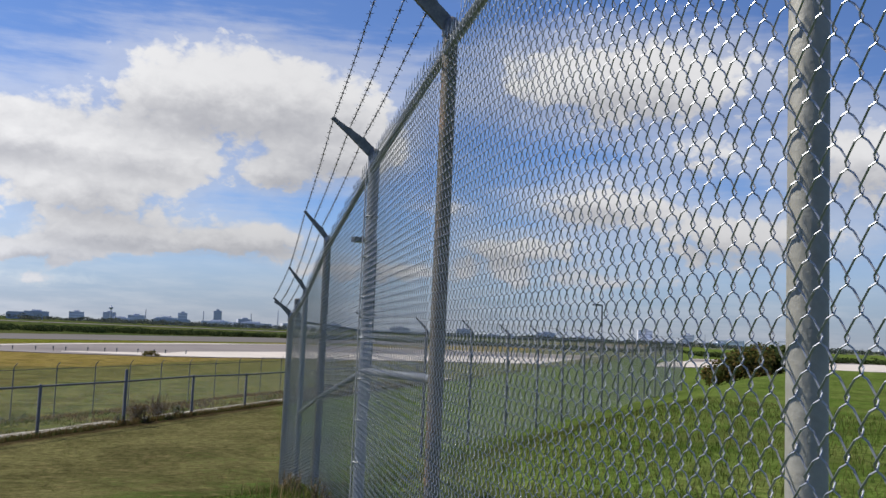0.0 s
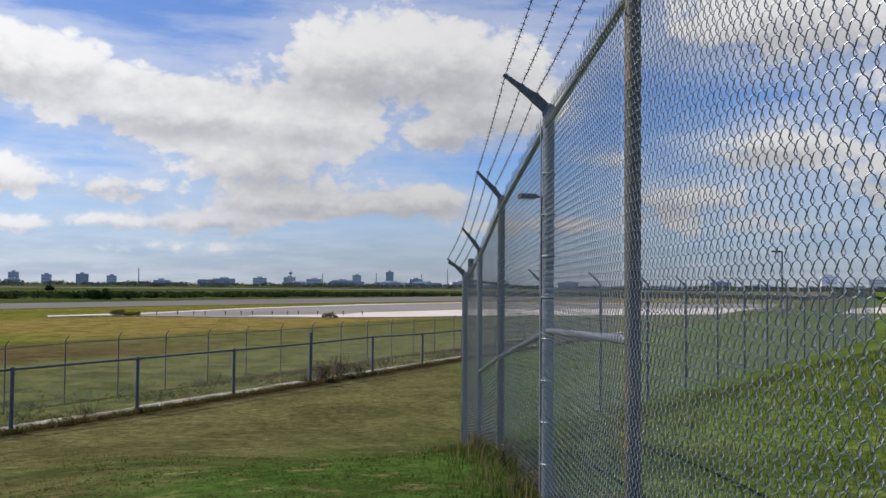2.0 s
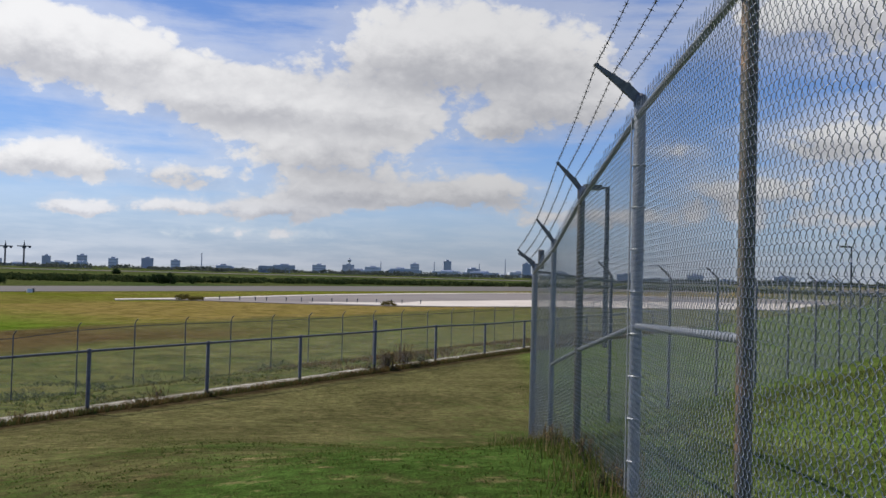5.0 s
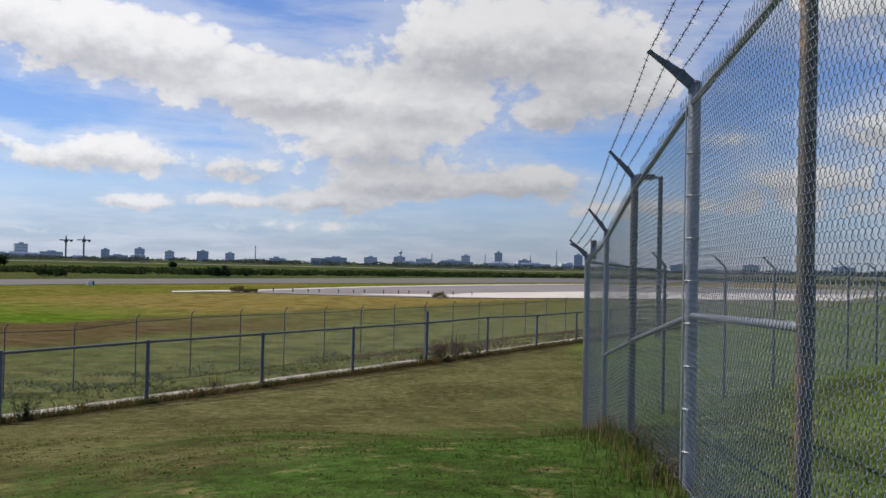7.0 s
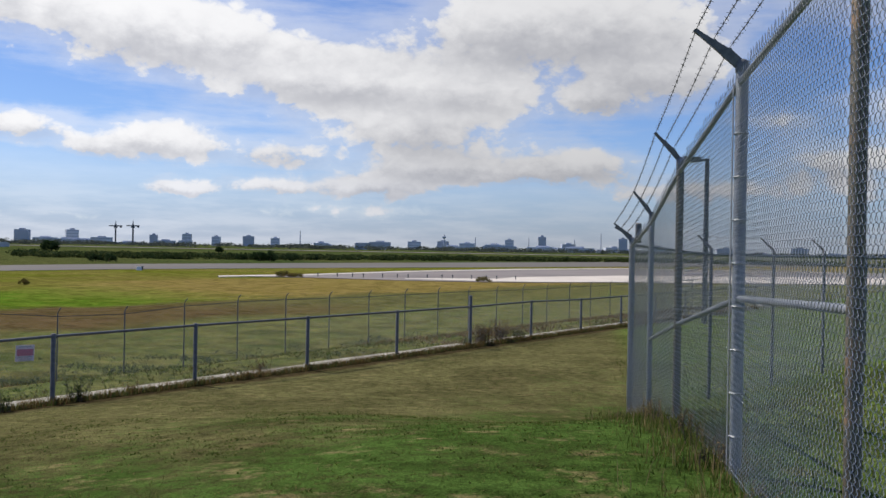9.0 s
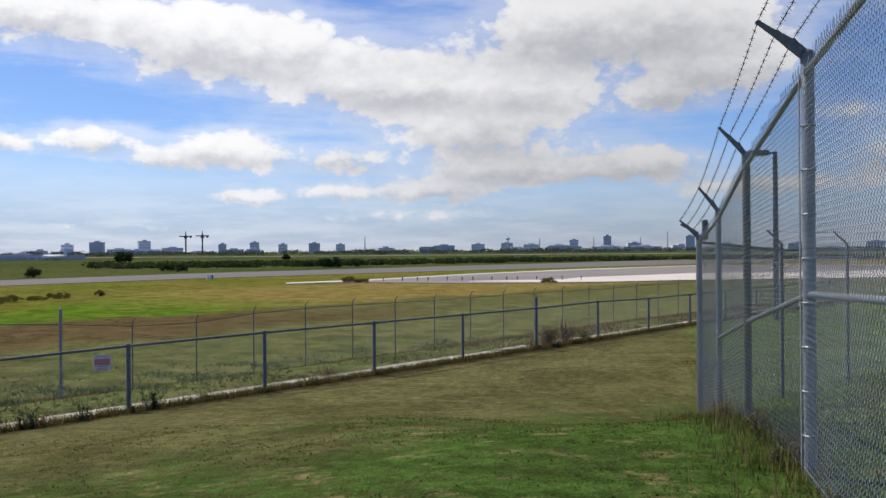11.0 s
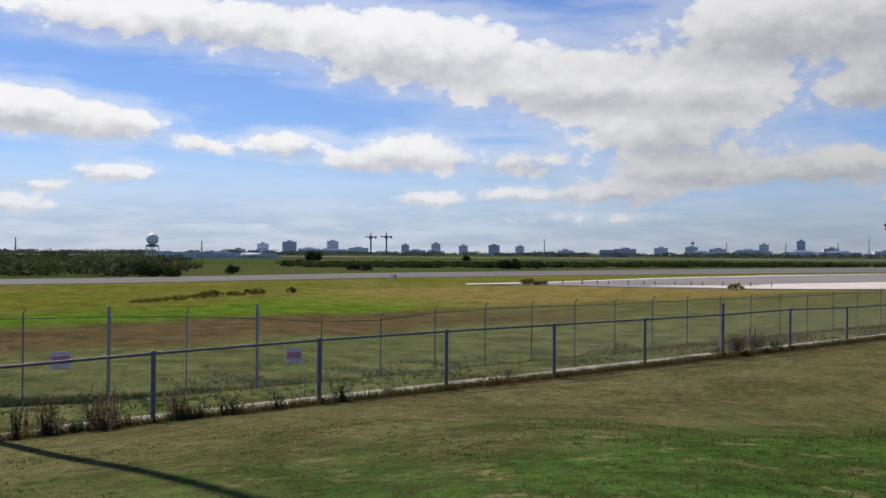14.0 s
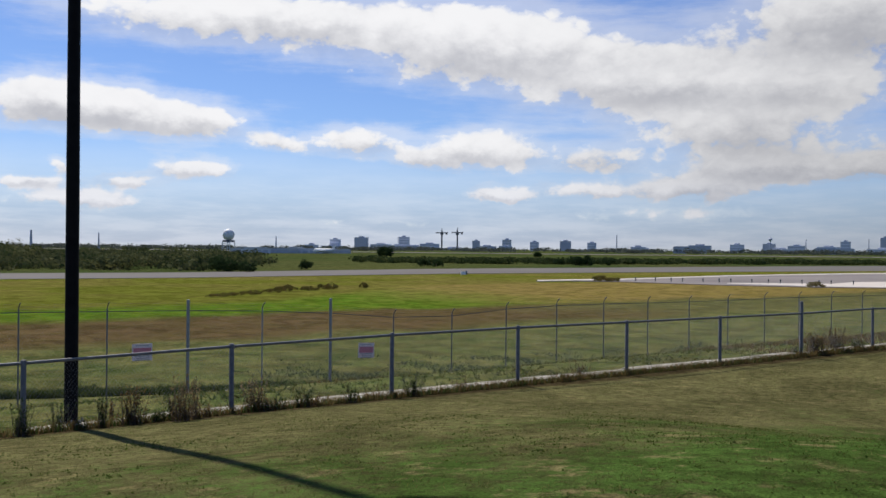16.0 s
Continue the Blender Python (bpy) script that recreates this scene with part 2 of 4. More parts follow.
TEAL = leafy("bluish_weeds", (0.066, 0.092, 0.050), (0.115, 0.135, 0.075), scale=0.5, through_light=0.45)
GRASS = leafy("lawn_blades", (0.066, 0.102, 0.016), (0.19, 0.168, 0.06), scale=0.35, through_light=0.5)
WEED = leafy("weed_stalks", (0.065, 0.10, 0.026), (0.16, 0.14, 0.055), scale=1.2, through_light=0.5)
CLOVER = leafy("clover_leaves", (0.050, 0.085, 0.014), (0.11, 0.125, 0.032), scale=0.8, through_light=0.4)
STRAW = leafy("dry_stalks", (0.20, 0.145, 0.07), (0.31, 0.23, 0.12), scale=1.2, through_light=0.5)
# the pale blue-grey base of the next two paints distance haze onto the skyline
CITY_HAZED = material("city_concrete_hazed", (0.70, 0.71, 0.76), (0.78, 0.79, 0.83), 0.9, 0.0, 0.02, 0.3, 0.0)
CITYD_HAZED = material("city_dark_hazed", (0.48, 0.50, 0.56), (0.55, 0.57, 0.63), 0.9, 0.0, 0.02, 0.3, 0.0)
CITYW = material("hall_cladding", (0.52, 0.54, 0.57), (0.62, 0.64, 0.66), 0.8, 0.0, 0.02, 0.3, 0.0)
STEELD = material("dark_steel", (0.08, 0.085, 0.095), (0.13, 0.135, 0.145), 0.6, 0.4, 2, 30, 0.0)


# ---- mesh tools ----
class Mesh:
    """Collects vertices and faces."""

    def __init__(self):
        self.v, self.f, self.smooth = [], [], True

    def box(self, lo, hi, m=None):
        k = len(self.v)
        pts = [Vector((x, y, z)) for z in (lo[2], hi[2]) for y in (lo[1], hi[1]) for x in (lo[0], hi[0])]
        self.v += [tuple(m @ p) if m else tuple(p) for p in pts]
        self.f += [tuple(k + i for i in q) for q in ((0, 2, 3, 1), (4, 5, 7, 6), (0, 1, 5, 4), (2, 6, 7, 3), (0, 4, 6, 2), (1, 3, 7, 5))]
        return self

    def tube(self, pts, r, sides=8, cap=True):
        """A tube along points; r: one radius or one for each point."""
        pts = [Vector(p) for p in pts]
        rs = r if isinstance(r, (list, tuple)) else [r] * len(pts)
        k, n = len(self.v), len(pts)
        for i, p in enumerate(pts):
            d = (pts[min(i + 1, n - 1)] - pts[max(i - 1, 0)]).normalized()
            u = d.cross(Vector((0, 0, 1)) if abs(d.z) < 0.9 else Vector((0, 1, 0))).normalized()
            w = d.cross(u)
            for j in range(sides):
                a = 2 * math.pi * j / sides
                self.v.append(tuple(p + rs[i] * (math.cos(a) * u + math.sin(a) * w)))
        for i in range(n - 1):
            for j in range(sides):
                a, b = k + i * sides + j, k + i * sides + (j + 1) % sides
                self.f.append((a, b, b + sides, a + sides))
        if cap:
            self.f.append(tuple(k + j for j in reversed(range(sides))))
            self.f.append(tuple(k + (n - 1) * sides + j for j in range(sides)))
        return self

    def lathe(self, profile, sides=16, at=(0, 0, 0)):
        """A turned shape from (radius, height) pairs."""
        k = len(self.v)
        for r, z in profile:
            for j in range(sides):
                a = 2 * math.pi * j / sides
                self.v.append((at[0] + r * math.cos(a), at[1] + r * math.sin(a), at[2] + z))
        for i in range(len(profile) - 1):
            for j in range(sides):
                a, b = k + i * sides + j, k + i * sides + (j + 1) % sides
                self.f.append((a, b, b + sides, a + sides))
        self.f.append(tuple(k + j for j in reversed(range(sides))))
        self.f.append(tuple(k + (len(profile) - 1) * sides + j for j in range(sides)))
        return self

    def plate(self, outline, thick, m):
        """A flat shape (x, z) with a thickness along y."""
        k, n = len(self.v), len(outline)
        for y in (-thick / 2, thick / 2):
            self.v += [tuple(m @ Vector((x, y, z))) for x, z in outline]
        self.f.append(tuple(range(k, k + n)))
        self.f.append(tuple(reversed(range(k + n, k + 2 * n))))
        self.f += [(k + (i + 1) % n, k + i, k + n + i, k + n + (i + 1) % n) for i in range(n)]
        return self

    def data(self, name, mat, smooth=False):
        me = bpy.data.meshes.new(name)
        me.from_pydata(self.v, [], self.f)
        me.materials.append(mat)
        if smooth:
            me.polygons.foreach_set("use_smooth", [True] * len(me.polygons))
            me.set_sharp_from_angle(angle=radians(40))
        me.update()
        return me


def part(name, mesh, mat, parent, label="", smooth=False):
    ob = new(name, mesh.data(name, mat, smooth))
    ob.parent = parent
    if label:
        tagged(ob, label)
    return ob


def thing(name, label, category, group="", kind="", at=(0, 0, 0)):
    ob = new(name)
    ob.location = at
    ob.empty_display_size = 0.2
    return tagged(ob, label, category, group, kind)


def solid(name, mesh, mat, label, category="", group="", kind="", smooth=False):
    return tagged(new(name, mesh.data(name, mat, smooth)), label, category, group, kind)


# ---- ground ----
LOW0 = Vector((-8.28, 12.17, 0))                     # a point of the low fence
LOW_WAY = Vector((math.cos(radians(55.5)), math.sin(radians(55.5)), 0))
LOW_SIDE = Vector((LOW_WAY.y, -LOW_WAY.x, 0))        # towards the lawn
CORNER = Vector((2.73, 14.75, 0))
FIELD = -2.5


def smooth01(t):
    t = min(max(t, 0.0), 1.0)
    return t * t * (3 - 2 * t)


def ground_z(x, y):
    p = Vector((x, y, 0)) - LOW0
    d, a = p.dot(LOW_SIDE), (Vector((x, y, 0)) - CORNER).dot(LOW_WAY)
    e = d - 0.127 * min(max(a, 0.0), 60.0)
    z = 1.18 * smooth01((e - 7.6) / 5.4) if d > 0 else 0.0
    west = smooth01((9.0 - p.dot(LOW_WAY)) / 9.0)
    if d > 0:
        z += west * (1.18 - 1.18 * max(1 - d / 10.0, 0.0) ** 1.12 - z)
    z += FIELD * smooth01((-0.8 - d) / 15.0)
    far = math.hypot(x, y)
    if d > -1 and far < 60:
        z += 0.035 * noise.noise((x * 0.35, y * 0.35, 0)) * smooth01((d - 0.4) / 1.5)
    if d < -2 and far < 120:
        z += 0.10 * noise.noise((x * 0.12, y * 0.12, 4.0)) * smooth01((-d - 2) / 4)
    # the plateau falls to the airfield far off on the lawn's side too
    z += (FIELD - z) * smooth01((far - 70) / 90) * (1 if d > 0 else 0) * smooth01((d + 0.1) / 4)
    # a shallow drain that slants across below the bank
    s = p.dot(LOW_WAY)
    z -= 0.32 * math.exp(-((d + 20.7 - 0.285 * s) / 0.7) ** 2) * smooth01((36 - s) / 8) if far < 90 else 0
    return z


def ground_material():
    m = bpy.data.materials.new("grass_ground")
    m.use_nodes = True
    n = Nodes(m.node_tree)
    at = n.add("ShaderNodeNewGeometry").outputs["Position"]
    d = n.vmath("DOT_PRODUCT", n.vmath("SUBTRACT", at, tuple(LOW0)), tuple(LOW_SIDE))
    along = n.vmath("DOT_PRODUCT", n.vmath("SUBTRACT", at, tuple(LOW0)), tuple(LOW_WAY))
    broad = n.noise(at, 0.05, 5.0, 0.6, 0.8)
    patch = n.noise(at, 0.6, 5.0, 0.65, 0.4)
    small = n.noise(at, 6.0, 4.0, 0.75)
    tiny = n.noise(at, 45.0, 3.0, 0.75)
    mixed = n.math("ADD", n.math("MULTIPLY", patch, 0.45), n.math("ADD", n.math("MULTIPLY", small, 0.35), n.math("MULTIPLY", tiny, 0.2)))
    lush = n.step(n.math("ADD", n.math("MULTIPLY", n.math("SUBTRACT", d, 6.0), 0.034), mixed), 0.46, 0.64)
    lawn = n.mix(lush, (0.102, 0.094, 0.038), (0.044, 0.076, 0.016))
    # fresher grass inside the tall fence
    inside = n.step(n.vmath("DOT_PRODUCT", at, (1.0, -0.11, 0.0)), 1.3, 2.4)
    lawn = n.mix(n.step(n.noise(n.vmath("ADD", at, (3.0, 8.0, 1.0)), 2.2, 6.0, 0.75), 0.54, 0.68), lawn, (0.15, 0.125, 0.055))
    lawn = n.mix(inside, lawn, n.mix(n.step(mixed, 0.4, 0.62), (0.066, 0.108, 0.018), (0.105, 0.125, 0.034)))
    # the airfield's grass: rows of brown and green that follow the fences
    wave = n.math("ADD", d, n.math("MULTIPLY", n.math("SUBTRACT", broad, 0.5), 12.0))
    east = n.step(n.math("ADD", along, n.math("MULTIPLY", n.math("SUBTRACT", broad, 0.5), 30.0)), 36.0, 66.0)
    rough_grass = n.mix(n.step(mixed, 0.42, 0.58), (0.066, 0.086, 0.026), (0.122, 0.114, 0.042))
    brown = n.mix(n.step(mixed, 0.40, 0.62), (0.102, 0.068, 0.034), (0.078, 0.062, 0.022))
    green = n.mix(n.step(mixed, 0.40, 0.60), (0.056, 0.118, 0.010), (0.098, 0.128, 0.016))
    tan = n.mix(n.step(mixed, 0.40, 0.60), (0.140, 0.112, 0.026), (0.190, 0.140, 0.050))
    olive = n.mix(n.step(n.noise(at, 0.05, 4.0, 0.6), 0.4, 0.6), (0.098, 0.106, 0.016), (0.128, 0.112, 0.028))
    far = n.mix(n.step(n.noise(at, 0.012, 4.0, 0.6), 0.4, 0.6), (0.042, 0.060, 0.018), (0.066, 0.072, 0.024))
    col = n.mix(n.step(wave, -33, -38), rough_grass, n.mix(n.math("MULTIPLY", east, 0.75), brown, rough_grass))
    col = n.mix(n.step(wave, -49, -54), col, n.mix(east, green, tan))
    # the green ends along a line of scrub that slants away
    slant = n.math("MAXIMUM", -90.0, n.math("MINIMUM", -64.0, n.math("SUBTRACT", -39.6, n.math("MULTIPLY", along, 0.8))))
    col = n.mix(n.step(n.math("SUBTRACT", wave, slant), 2.0, -5.0), col, olive)
    col = n.mix(n.step(wave, -128, -150), col, far)
    col = n.mix(n.step(d, -0.2, 0.3), col, lawn)
    # a ragged strip of dead grass and bare earth beside the low fence
    edge = n.math("ADD", d, n.math("MULTIPLY", n.math("SUBTRACT", n.noise(at, 2.5, 4.0, 0.7), 0.5), 0.7))
    bare = n.math("MULTIPLY", n.step(d, 0.0, 0.08), n.step(edge, 0.62, 0.38))
    col = n.mix(n.math("MULTIPLY", bare, 0.85), col, (0.050, 0.034, 0.018))
    # tufts: lighter and darker blades close together
    tuft = n.math("ADD", n.math("MULTIPLY", n.step(small, 0.34, 0.66), 0.7), n.math("MULTIPLY", n.step(tiny, 0.36, 0.64), 0.6))
    # thicker and thinner growth, stronger where it is not mown
    thick = n.step(n.noise(n.vmath("MULTIPLY", at, (1.0, 1.0, 0.0)), 0.42, 7.0, 0.72, 0.9), 0.40, 0.62)
    wild = n.math("SUBTRACT", 0.55, n.math("MULTIPLY", n.step(d, -0.2, 0.3), 0.1))
    clumps = n.math("ADD", 1.0, n.math("MULTIPLY", wild, n.math("SUBTRACT", 0.5, thick)))
    k = n.add("ShaderNodeCombineXYZ")
    for s in k.inputs:
        n.put(s, n.math("MULTIPLY", n.math("ADD", 0.42, tuft), clumps))
    col = n.vmath("MULTIPLY", col, k.outputs[0])
    p = n.add("ShaderNodeBsdfPrincipled")
    n.put(p.inputs["Base Color"], col)
    p.inputs["Roughness"].default_value = 0.95
    p.inputs["Specular IOR Level"].default_value = 0.0
    b = n.add("ShaderNodeBump")
    b.inputs["Strength"].default_value = 0.8
    b.inputs["Distance"].default_value = 0.06
    n.put(b.inputs["Height"], n.math("ADD", small, n.math("MULTIPLY", tiny, 0.5)))
    n.put(p.inputs["Normal"], b.outputs[0])
    n.put(n.add("ShaderNodeOutputMaterial").inputs[0], p.outputs[0])
    return m


def build_ground():
    N = 150
    spread = [math.sinh(i / N * 8.6) / math.sinh(8.6) * 4600 for i in range(-N, N + 1)]
    xs, ys = [s - 2 for s in spread], [s + 10 for s in spread]
    g = Mesh()
    g.v = [(x, y, ground_z(x, y)) for y in ys for x in xs]
    w = len(xs)
    g.f = [(j * w + i, j * w + i + 1, (j + 1) * w + i + 1, (j + 1) * w + i) for j in range(len(ys) - 1) for i in range(w - 1)]
    solid("ground", g, ground_material(), "mown lawn falling to a wide flat grass airfield", "ground", kind="structure", smooth=True)


build_ground()


def paving(name, outline, z, mat, label):
    """A thin slab laid on the airfield."""
    s = Mesh()
    n = len(outline)
    s.v = [(x, y, z) for x, y in outline] + [(x, y, z - 0.3) for x, y in outline]
    s.f = [tuple(range(n))] + [(i, n + i, n + (i + 1) % n, (i + 1) % n) for i in range(n)]
    ob = solid(name, s, mat, label, "pavement", kind="structure")
    return ob


paving("taxiway", [(-420, -270), (-91.1, 122.9), (-64.8, 170.9), (-36.9, 206.1), (53.4, 305), (420, 640), (470, 830), (77, 435.1), (-18, 303.3),
                   (-80.3, 211.7), (-109, 147), (-450, -250)], FIELD + 0.05, TAXI, "long grey asphalt taxiway across the airfield")
paving("apron", [(-38.1, 144), (-24.8, 146.2), (-8.3, 141), (4.2, 141), (12.5, 143.2), (26.9, 150), (118, 174), (182, 186), (480, 240), (480, 420),
                 (283, 320), (155, 262), (48.5, 276), (13.8, 235), (-11.5, 195), (-27.2, 160)], FIELD + 0.08, APRON,
       "pinkish grey concrete apron beside the taxiway")
paving("bright_strip", [(-8.9, 147.5), (4.2, 143.5), (12.5, 144.5), (26.9, 151), (118, 175.3), (182, 187), (470, 242), (470, 330), (283.5, 290), (155.7, 230),
                        (33.8, 191), (9.8, 166.8), (6.5, 156.9), (-8.9, 150)], FIELD + 0.11, BRIGHT, "bright bare concrete strip along the apron")
paving("edge_line", [(-38.1, 144.8), (-36.8, 140.4), (-26.2, 154.2), (-11, 188), (13.1, 225), (47, 268), (155, 254), (283, 312), (283, 318), (155, 260),
                     (48.5, 273.7), (13.8, 234.6), (-11.5, 194.9), (-27.2, 159.8)], FIELD + 0.14, BRIGHT, "pale concrete edge strip of the apron")
paving("far_runway", [(-900, 900), (-300, 860), (300, 900), (1200, 1100), (1200, 1180), (300, 980), (-300, 930), (-900, 980)], FIELD + 0.25, APRON,
       "far pale runway beyond the reeds")


# ---- chain link ----
W2, H2 = 0.0285, 0.0385        # half a diamond, across and up


def fabric(a, b, za, zb, height_a, height_b, r=0.0019, sides=4, near=False, spikes=False, every=1):
    """Woven wire between two places, with the foot at za and zb and its own height at either end."""
    a, b = Vector((a[0], a[1], 0)), Vector((b[0], b[1], 0))
    run = (b - a).length
    u = (b - a) / run
    out = Vector((u.y, -u.x, 0))
    cols = int(run / (W2 * every))
    m = Mesh()
    for k in range(cols):
        s0 = k * W2 * every
        t = s0 / run
        base, high = za + (zb - za) * t, height_a + (height_b - height_a) * t
        slope = (zb - za) / run
        rows = int(high / (H2 * every))
        pts = []
        for j in range(rows + 1):
            side = (j + k) % 2
            s = s0 + W2 * every * side
            z = base + slope * W2 * every * side + j * H2 * every
            if near:
                lean = 1 if side else -1
                hook = 0.0045
                pts.append(a + u * (s - lean * hook) + out * (0.0065 * lean) + Vector((0, 0, z - 0.0075)))
                pts.append(a + u * (s + lean * 0.0019) + Vector((0, 0, z)))
                pts.append(a + u * (s - lean * hook) - out * (0.0065 * lean) + Vector((0, 0, z + 0.0075)))
            else:
                pts.append(a + u * s + out * (0.002 if side else -0.002) + Vector((0, 0, z)))
        if spikes:
            top = pts[-1]
            pts.append(top + Vector((0, 0, 0.045)) + u * (0.012 if k % 2 else -0.012) + out * 0.004 * (k % 3 - 1))
        m.tube(pts, r, sides, cap=False)
    return m


def barbed(points, r=0.0028, every=0.125):
    """A twisted barbed strand through points, sagging a little, with barbs."""
    m = Mesh()
    for p, q in zip(points[:-1], points[1:]):
        p, q = Vector(p), Vector(q)
        n = 14
        line = [p.lerp(q, i / n) - Vector((0, 0, 0.025 * math.sin(math.pi * i / n))) for i in range(n + 1)]
        m.tube(line, r, 4, cap=False)
        for j in range(int((q - p).length / every)):
            t = (j + 0.5) * every / (q - p).length
            c = p.lerp(q, t) - Vector((0, 0, 0.025 * math.sin(math.pi * t)))
            d = (q - p).normalized()
            w = Vector((math.cos(j * 2.4), 0, math.sin(j * 2.4)))
            w = (w - d * w.dot(d)).normalized()
            m.tube([c - d * 0.012, c + d * 0.012], r * 1.9, 5)
            m.tube([c - w * 0.02, c + w * 0.02], 0.0016, 3)
            m.tube([c + d * 0.006 - d.cross(w) * 0.02, c + d * 0.006 + d.cross(w) * 0.02], 0.0016, 3)
    return m


def post_mesh(r, z0, z1, at, sides=14):
    x, y = at
    return Mesh().lathe([(r, z0), (r, z1 - 0.012), (r * 0.8, z1), (r * 0.2, z1 + 0.004)], sides, (x, y, 0))


# ---- the tall fence ----
# place, top of the post, radius
TALL = [(0.61, -4.43, 4.12, 0.030), (0.92, -1.75, 4.12, 0.030), (1.21, 0.917, 4.10, 0.030), (1.53, 3.60, 4.045, 0.034), (1.85, 6.17, 3.94, 0.041),
        (2.08, 8.84, 3.56, 0.036), (2.38, 11.57, 3.15, 0.034), (2.73, 14.75, 2.88, 0.045)]
SKIN = 0.044      # the wire hangs on the lawn side of the posts
FALL = 0.17       # from a post's top to its rail
TIPS = [(-0.316, 0.178)] * 5 + [(-0.244, 0.213), (-0.231, 0.237), (-0.29, 0.202)]


def build_tall_fence():
    fence = thing("chain_link_fence", "tall galvanised chain-link security fence topped with barbed wire", "fence")
    spots = []
    for i, (x, y, top, r) in enumerate(TALL):
        g = ground_z(x, y)
        px = x
        mat = (PALE if i < 3 else RUSTY) if i in (0, 1, 2, 3, 5) else GALV
        post = part("post", post_mesh(r, g - 0.3, top - 0.03, (px, y), 20), mat, fence,
                    "weathered brown-grey steel post" if mat is not GALV else "galvanised steel post", True)
        cap = Mesh().lathe([(r + 0.006, -0.07), (r + 0.006, -0.01), (r * 0.75, 0.012), (r * 0.3, 0.02)], 14, (px, y, top - 0.03))
        part("post_cap", cap, ARM, post, "dull cast cap", True)
        dx, dz = TIPS[i]
        dx -= px - x
        n = math.hypot(dx, dz)
        deep = 0.034 if i in (3, 4, 7, 2, 1, 0) else 0.017
        ang = math.atan2(dz, dx)
        m = pose(px, y, top, 0, 0, 0)
        c, s = math.cos(ang), math.sin(ang)

        def along(t, off):
            return (c * t * n - s * off, s * t * n + c * off)
        outline = [along(0, 0.012), along(0.22, -0.004), along(0.27, -0.014), along(0.33, -0.005), along(0.55, -0.006), along(0.6, -0.013), along(0.66, -0.005),
                   along(0.93, -0.008), along(0.97, -0.014), along(1.02, -0.004), along(1.03, 0.012), along(0.6, 0.022 + deep * 0.5), along(0, 0.03 + deep * 1.6)]
        part("arm", Mesh().plate(outline, 0.022, m), ARM, post, "dark cast barbed-wire arm")
        spots.append([(px + c * t * n, y, top + s * t * n + 0.012) for t in (0.28, 0.61, 0.98)])
        for k in range(0 if i < 4 else (5 if i != 4 else 8)):
            z = g + 0.25 + k * (top - FALL - g - 0.3) / (5 if i != 4 else 8)
            ring = [(px + (r + 0.003) * math.cos(q), y + (r + 0.003) * math.sin(q), z) for q in np.linspace(0, 2 * math.pi, 13)]
            part("tie" if i != 4 else "tension_band", Mesh().tube(ring, 0.0022 if i != 4 else 0.008, 4, False), GALV, post)
    # the second arm and the tall dark corner post
    x, y, top, r = TALL[-1]
    stub = Mesh().lathe([(0.05, -0.1), (0.05, 0.20), (0.03, 0.215)], 14, (x + 0.09, y - 0.02, top))
    part("corner_stub", stub, ARM, fence, "dark rusted corner post top", True)
    part("arm", Mesh().plate([(0, 0), (0, 0.05), (-0.3, 0.19), (-0.31, 0.165)], 0.02, pose(x, y + 0.05, top - 0.03, 0, 0, -38)), ARM, fence, "dark cast barbed-wire arm")
    for k in range(3):
        part("barbed_wire", barbed([s[k] for s in spots]), BARB, fence, "dark barbed strand")
    for i in range(len(TALL) - 1):
        (xa, ya, ta, ra), (xb, yb, tb, rb) = TALL[i], TALL[i + 1]
        ga, gb = ground_z(xa, ya) + 0.02, ground_z(xb, yb) + 0.02
        wide = 0.021
        part("top_rail", Mesh().tube([(xa - 0.015, ya, ta - FALL), (xb - 0.015, yb, tb - FALL)], wide, 12), GALV, fence, smooth=True)
        close = i >= 1
        if i == 0:
            continue
        part("wire_fabric", fabric((xa - SKIN, ya), (xb - SKIN, yb), ga, gb, ta - FALL + 0.03 - ga, tb - FALL + 0.03 - gb, 0.0016 if 1 <= i <= 4 else 0.0013, 5 if 1 <= i <= 3 else 3, close, True),
             WIRE, fence, "woven galvanised wire diamonds", True)["kind"] = "stuff"
        part("bottom_wire", Mesh().tube([(xa - SKIN, ya, ga + 0.03), (xb - SKIN, yb, gb + 0.03)], 0.002, 4), WIRE, fence)
    # the middle rails and their tension rods
    mids = [(3, 2.43), (4, 2.34), (5, 1.955), (6, 1.55)]
    for (i, z0), (j, z1) in zip(mids[:-1], mids[1:]):
        (xa, ya, *_), (xb, yb, *_) = TALL[i], TALL[j]
        part("middle_rail", Mesh().tube([(xa, ya, z0), (xb, yb, z1)], 0.021, 12), GALV, fence, smooth=True)
    x, y, top, r = TALL[4]
    part("tension_bar", Mesh().box((x - SKIN - 0.004, y + 0.03, ground_z(x, y)), (x - SKIN + 0.002, y + 0.05, top - FALL)), GALV, fence)


build_tall_fence()


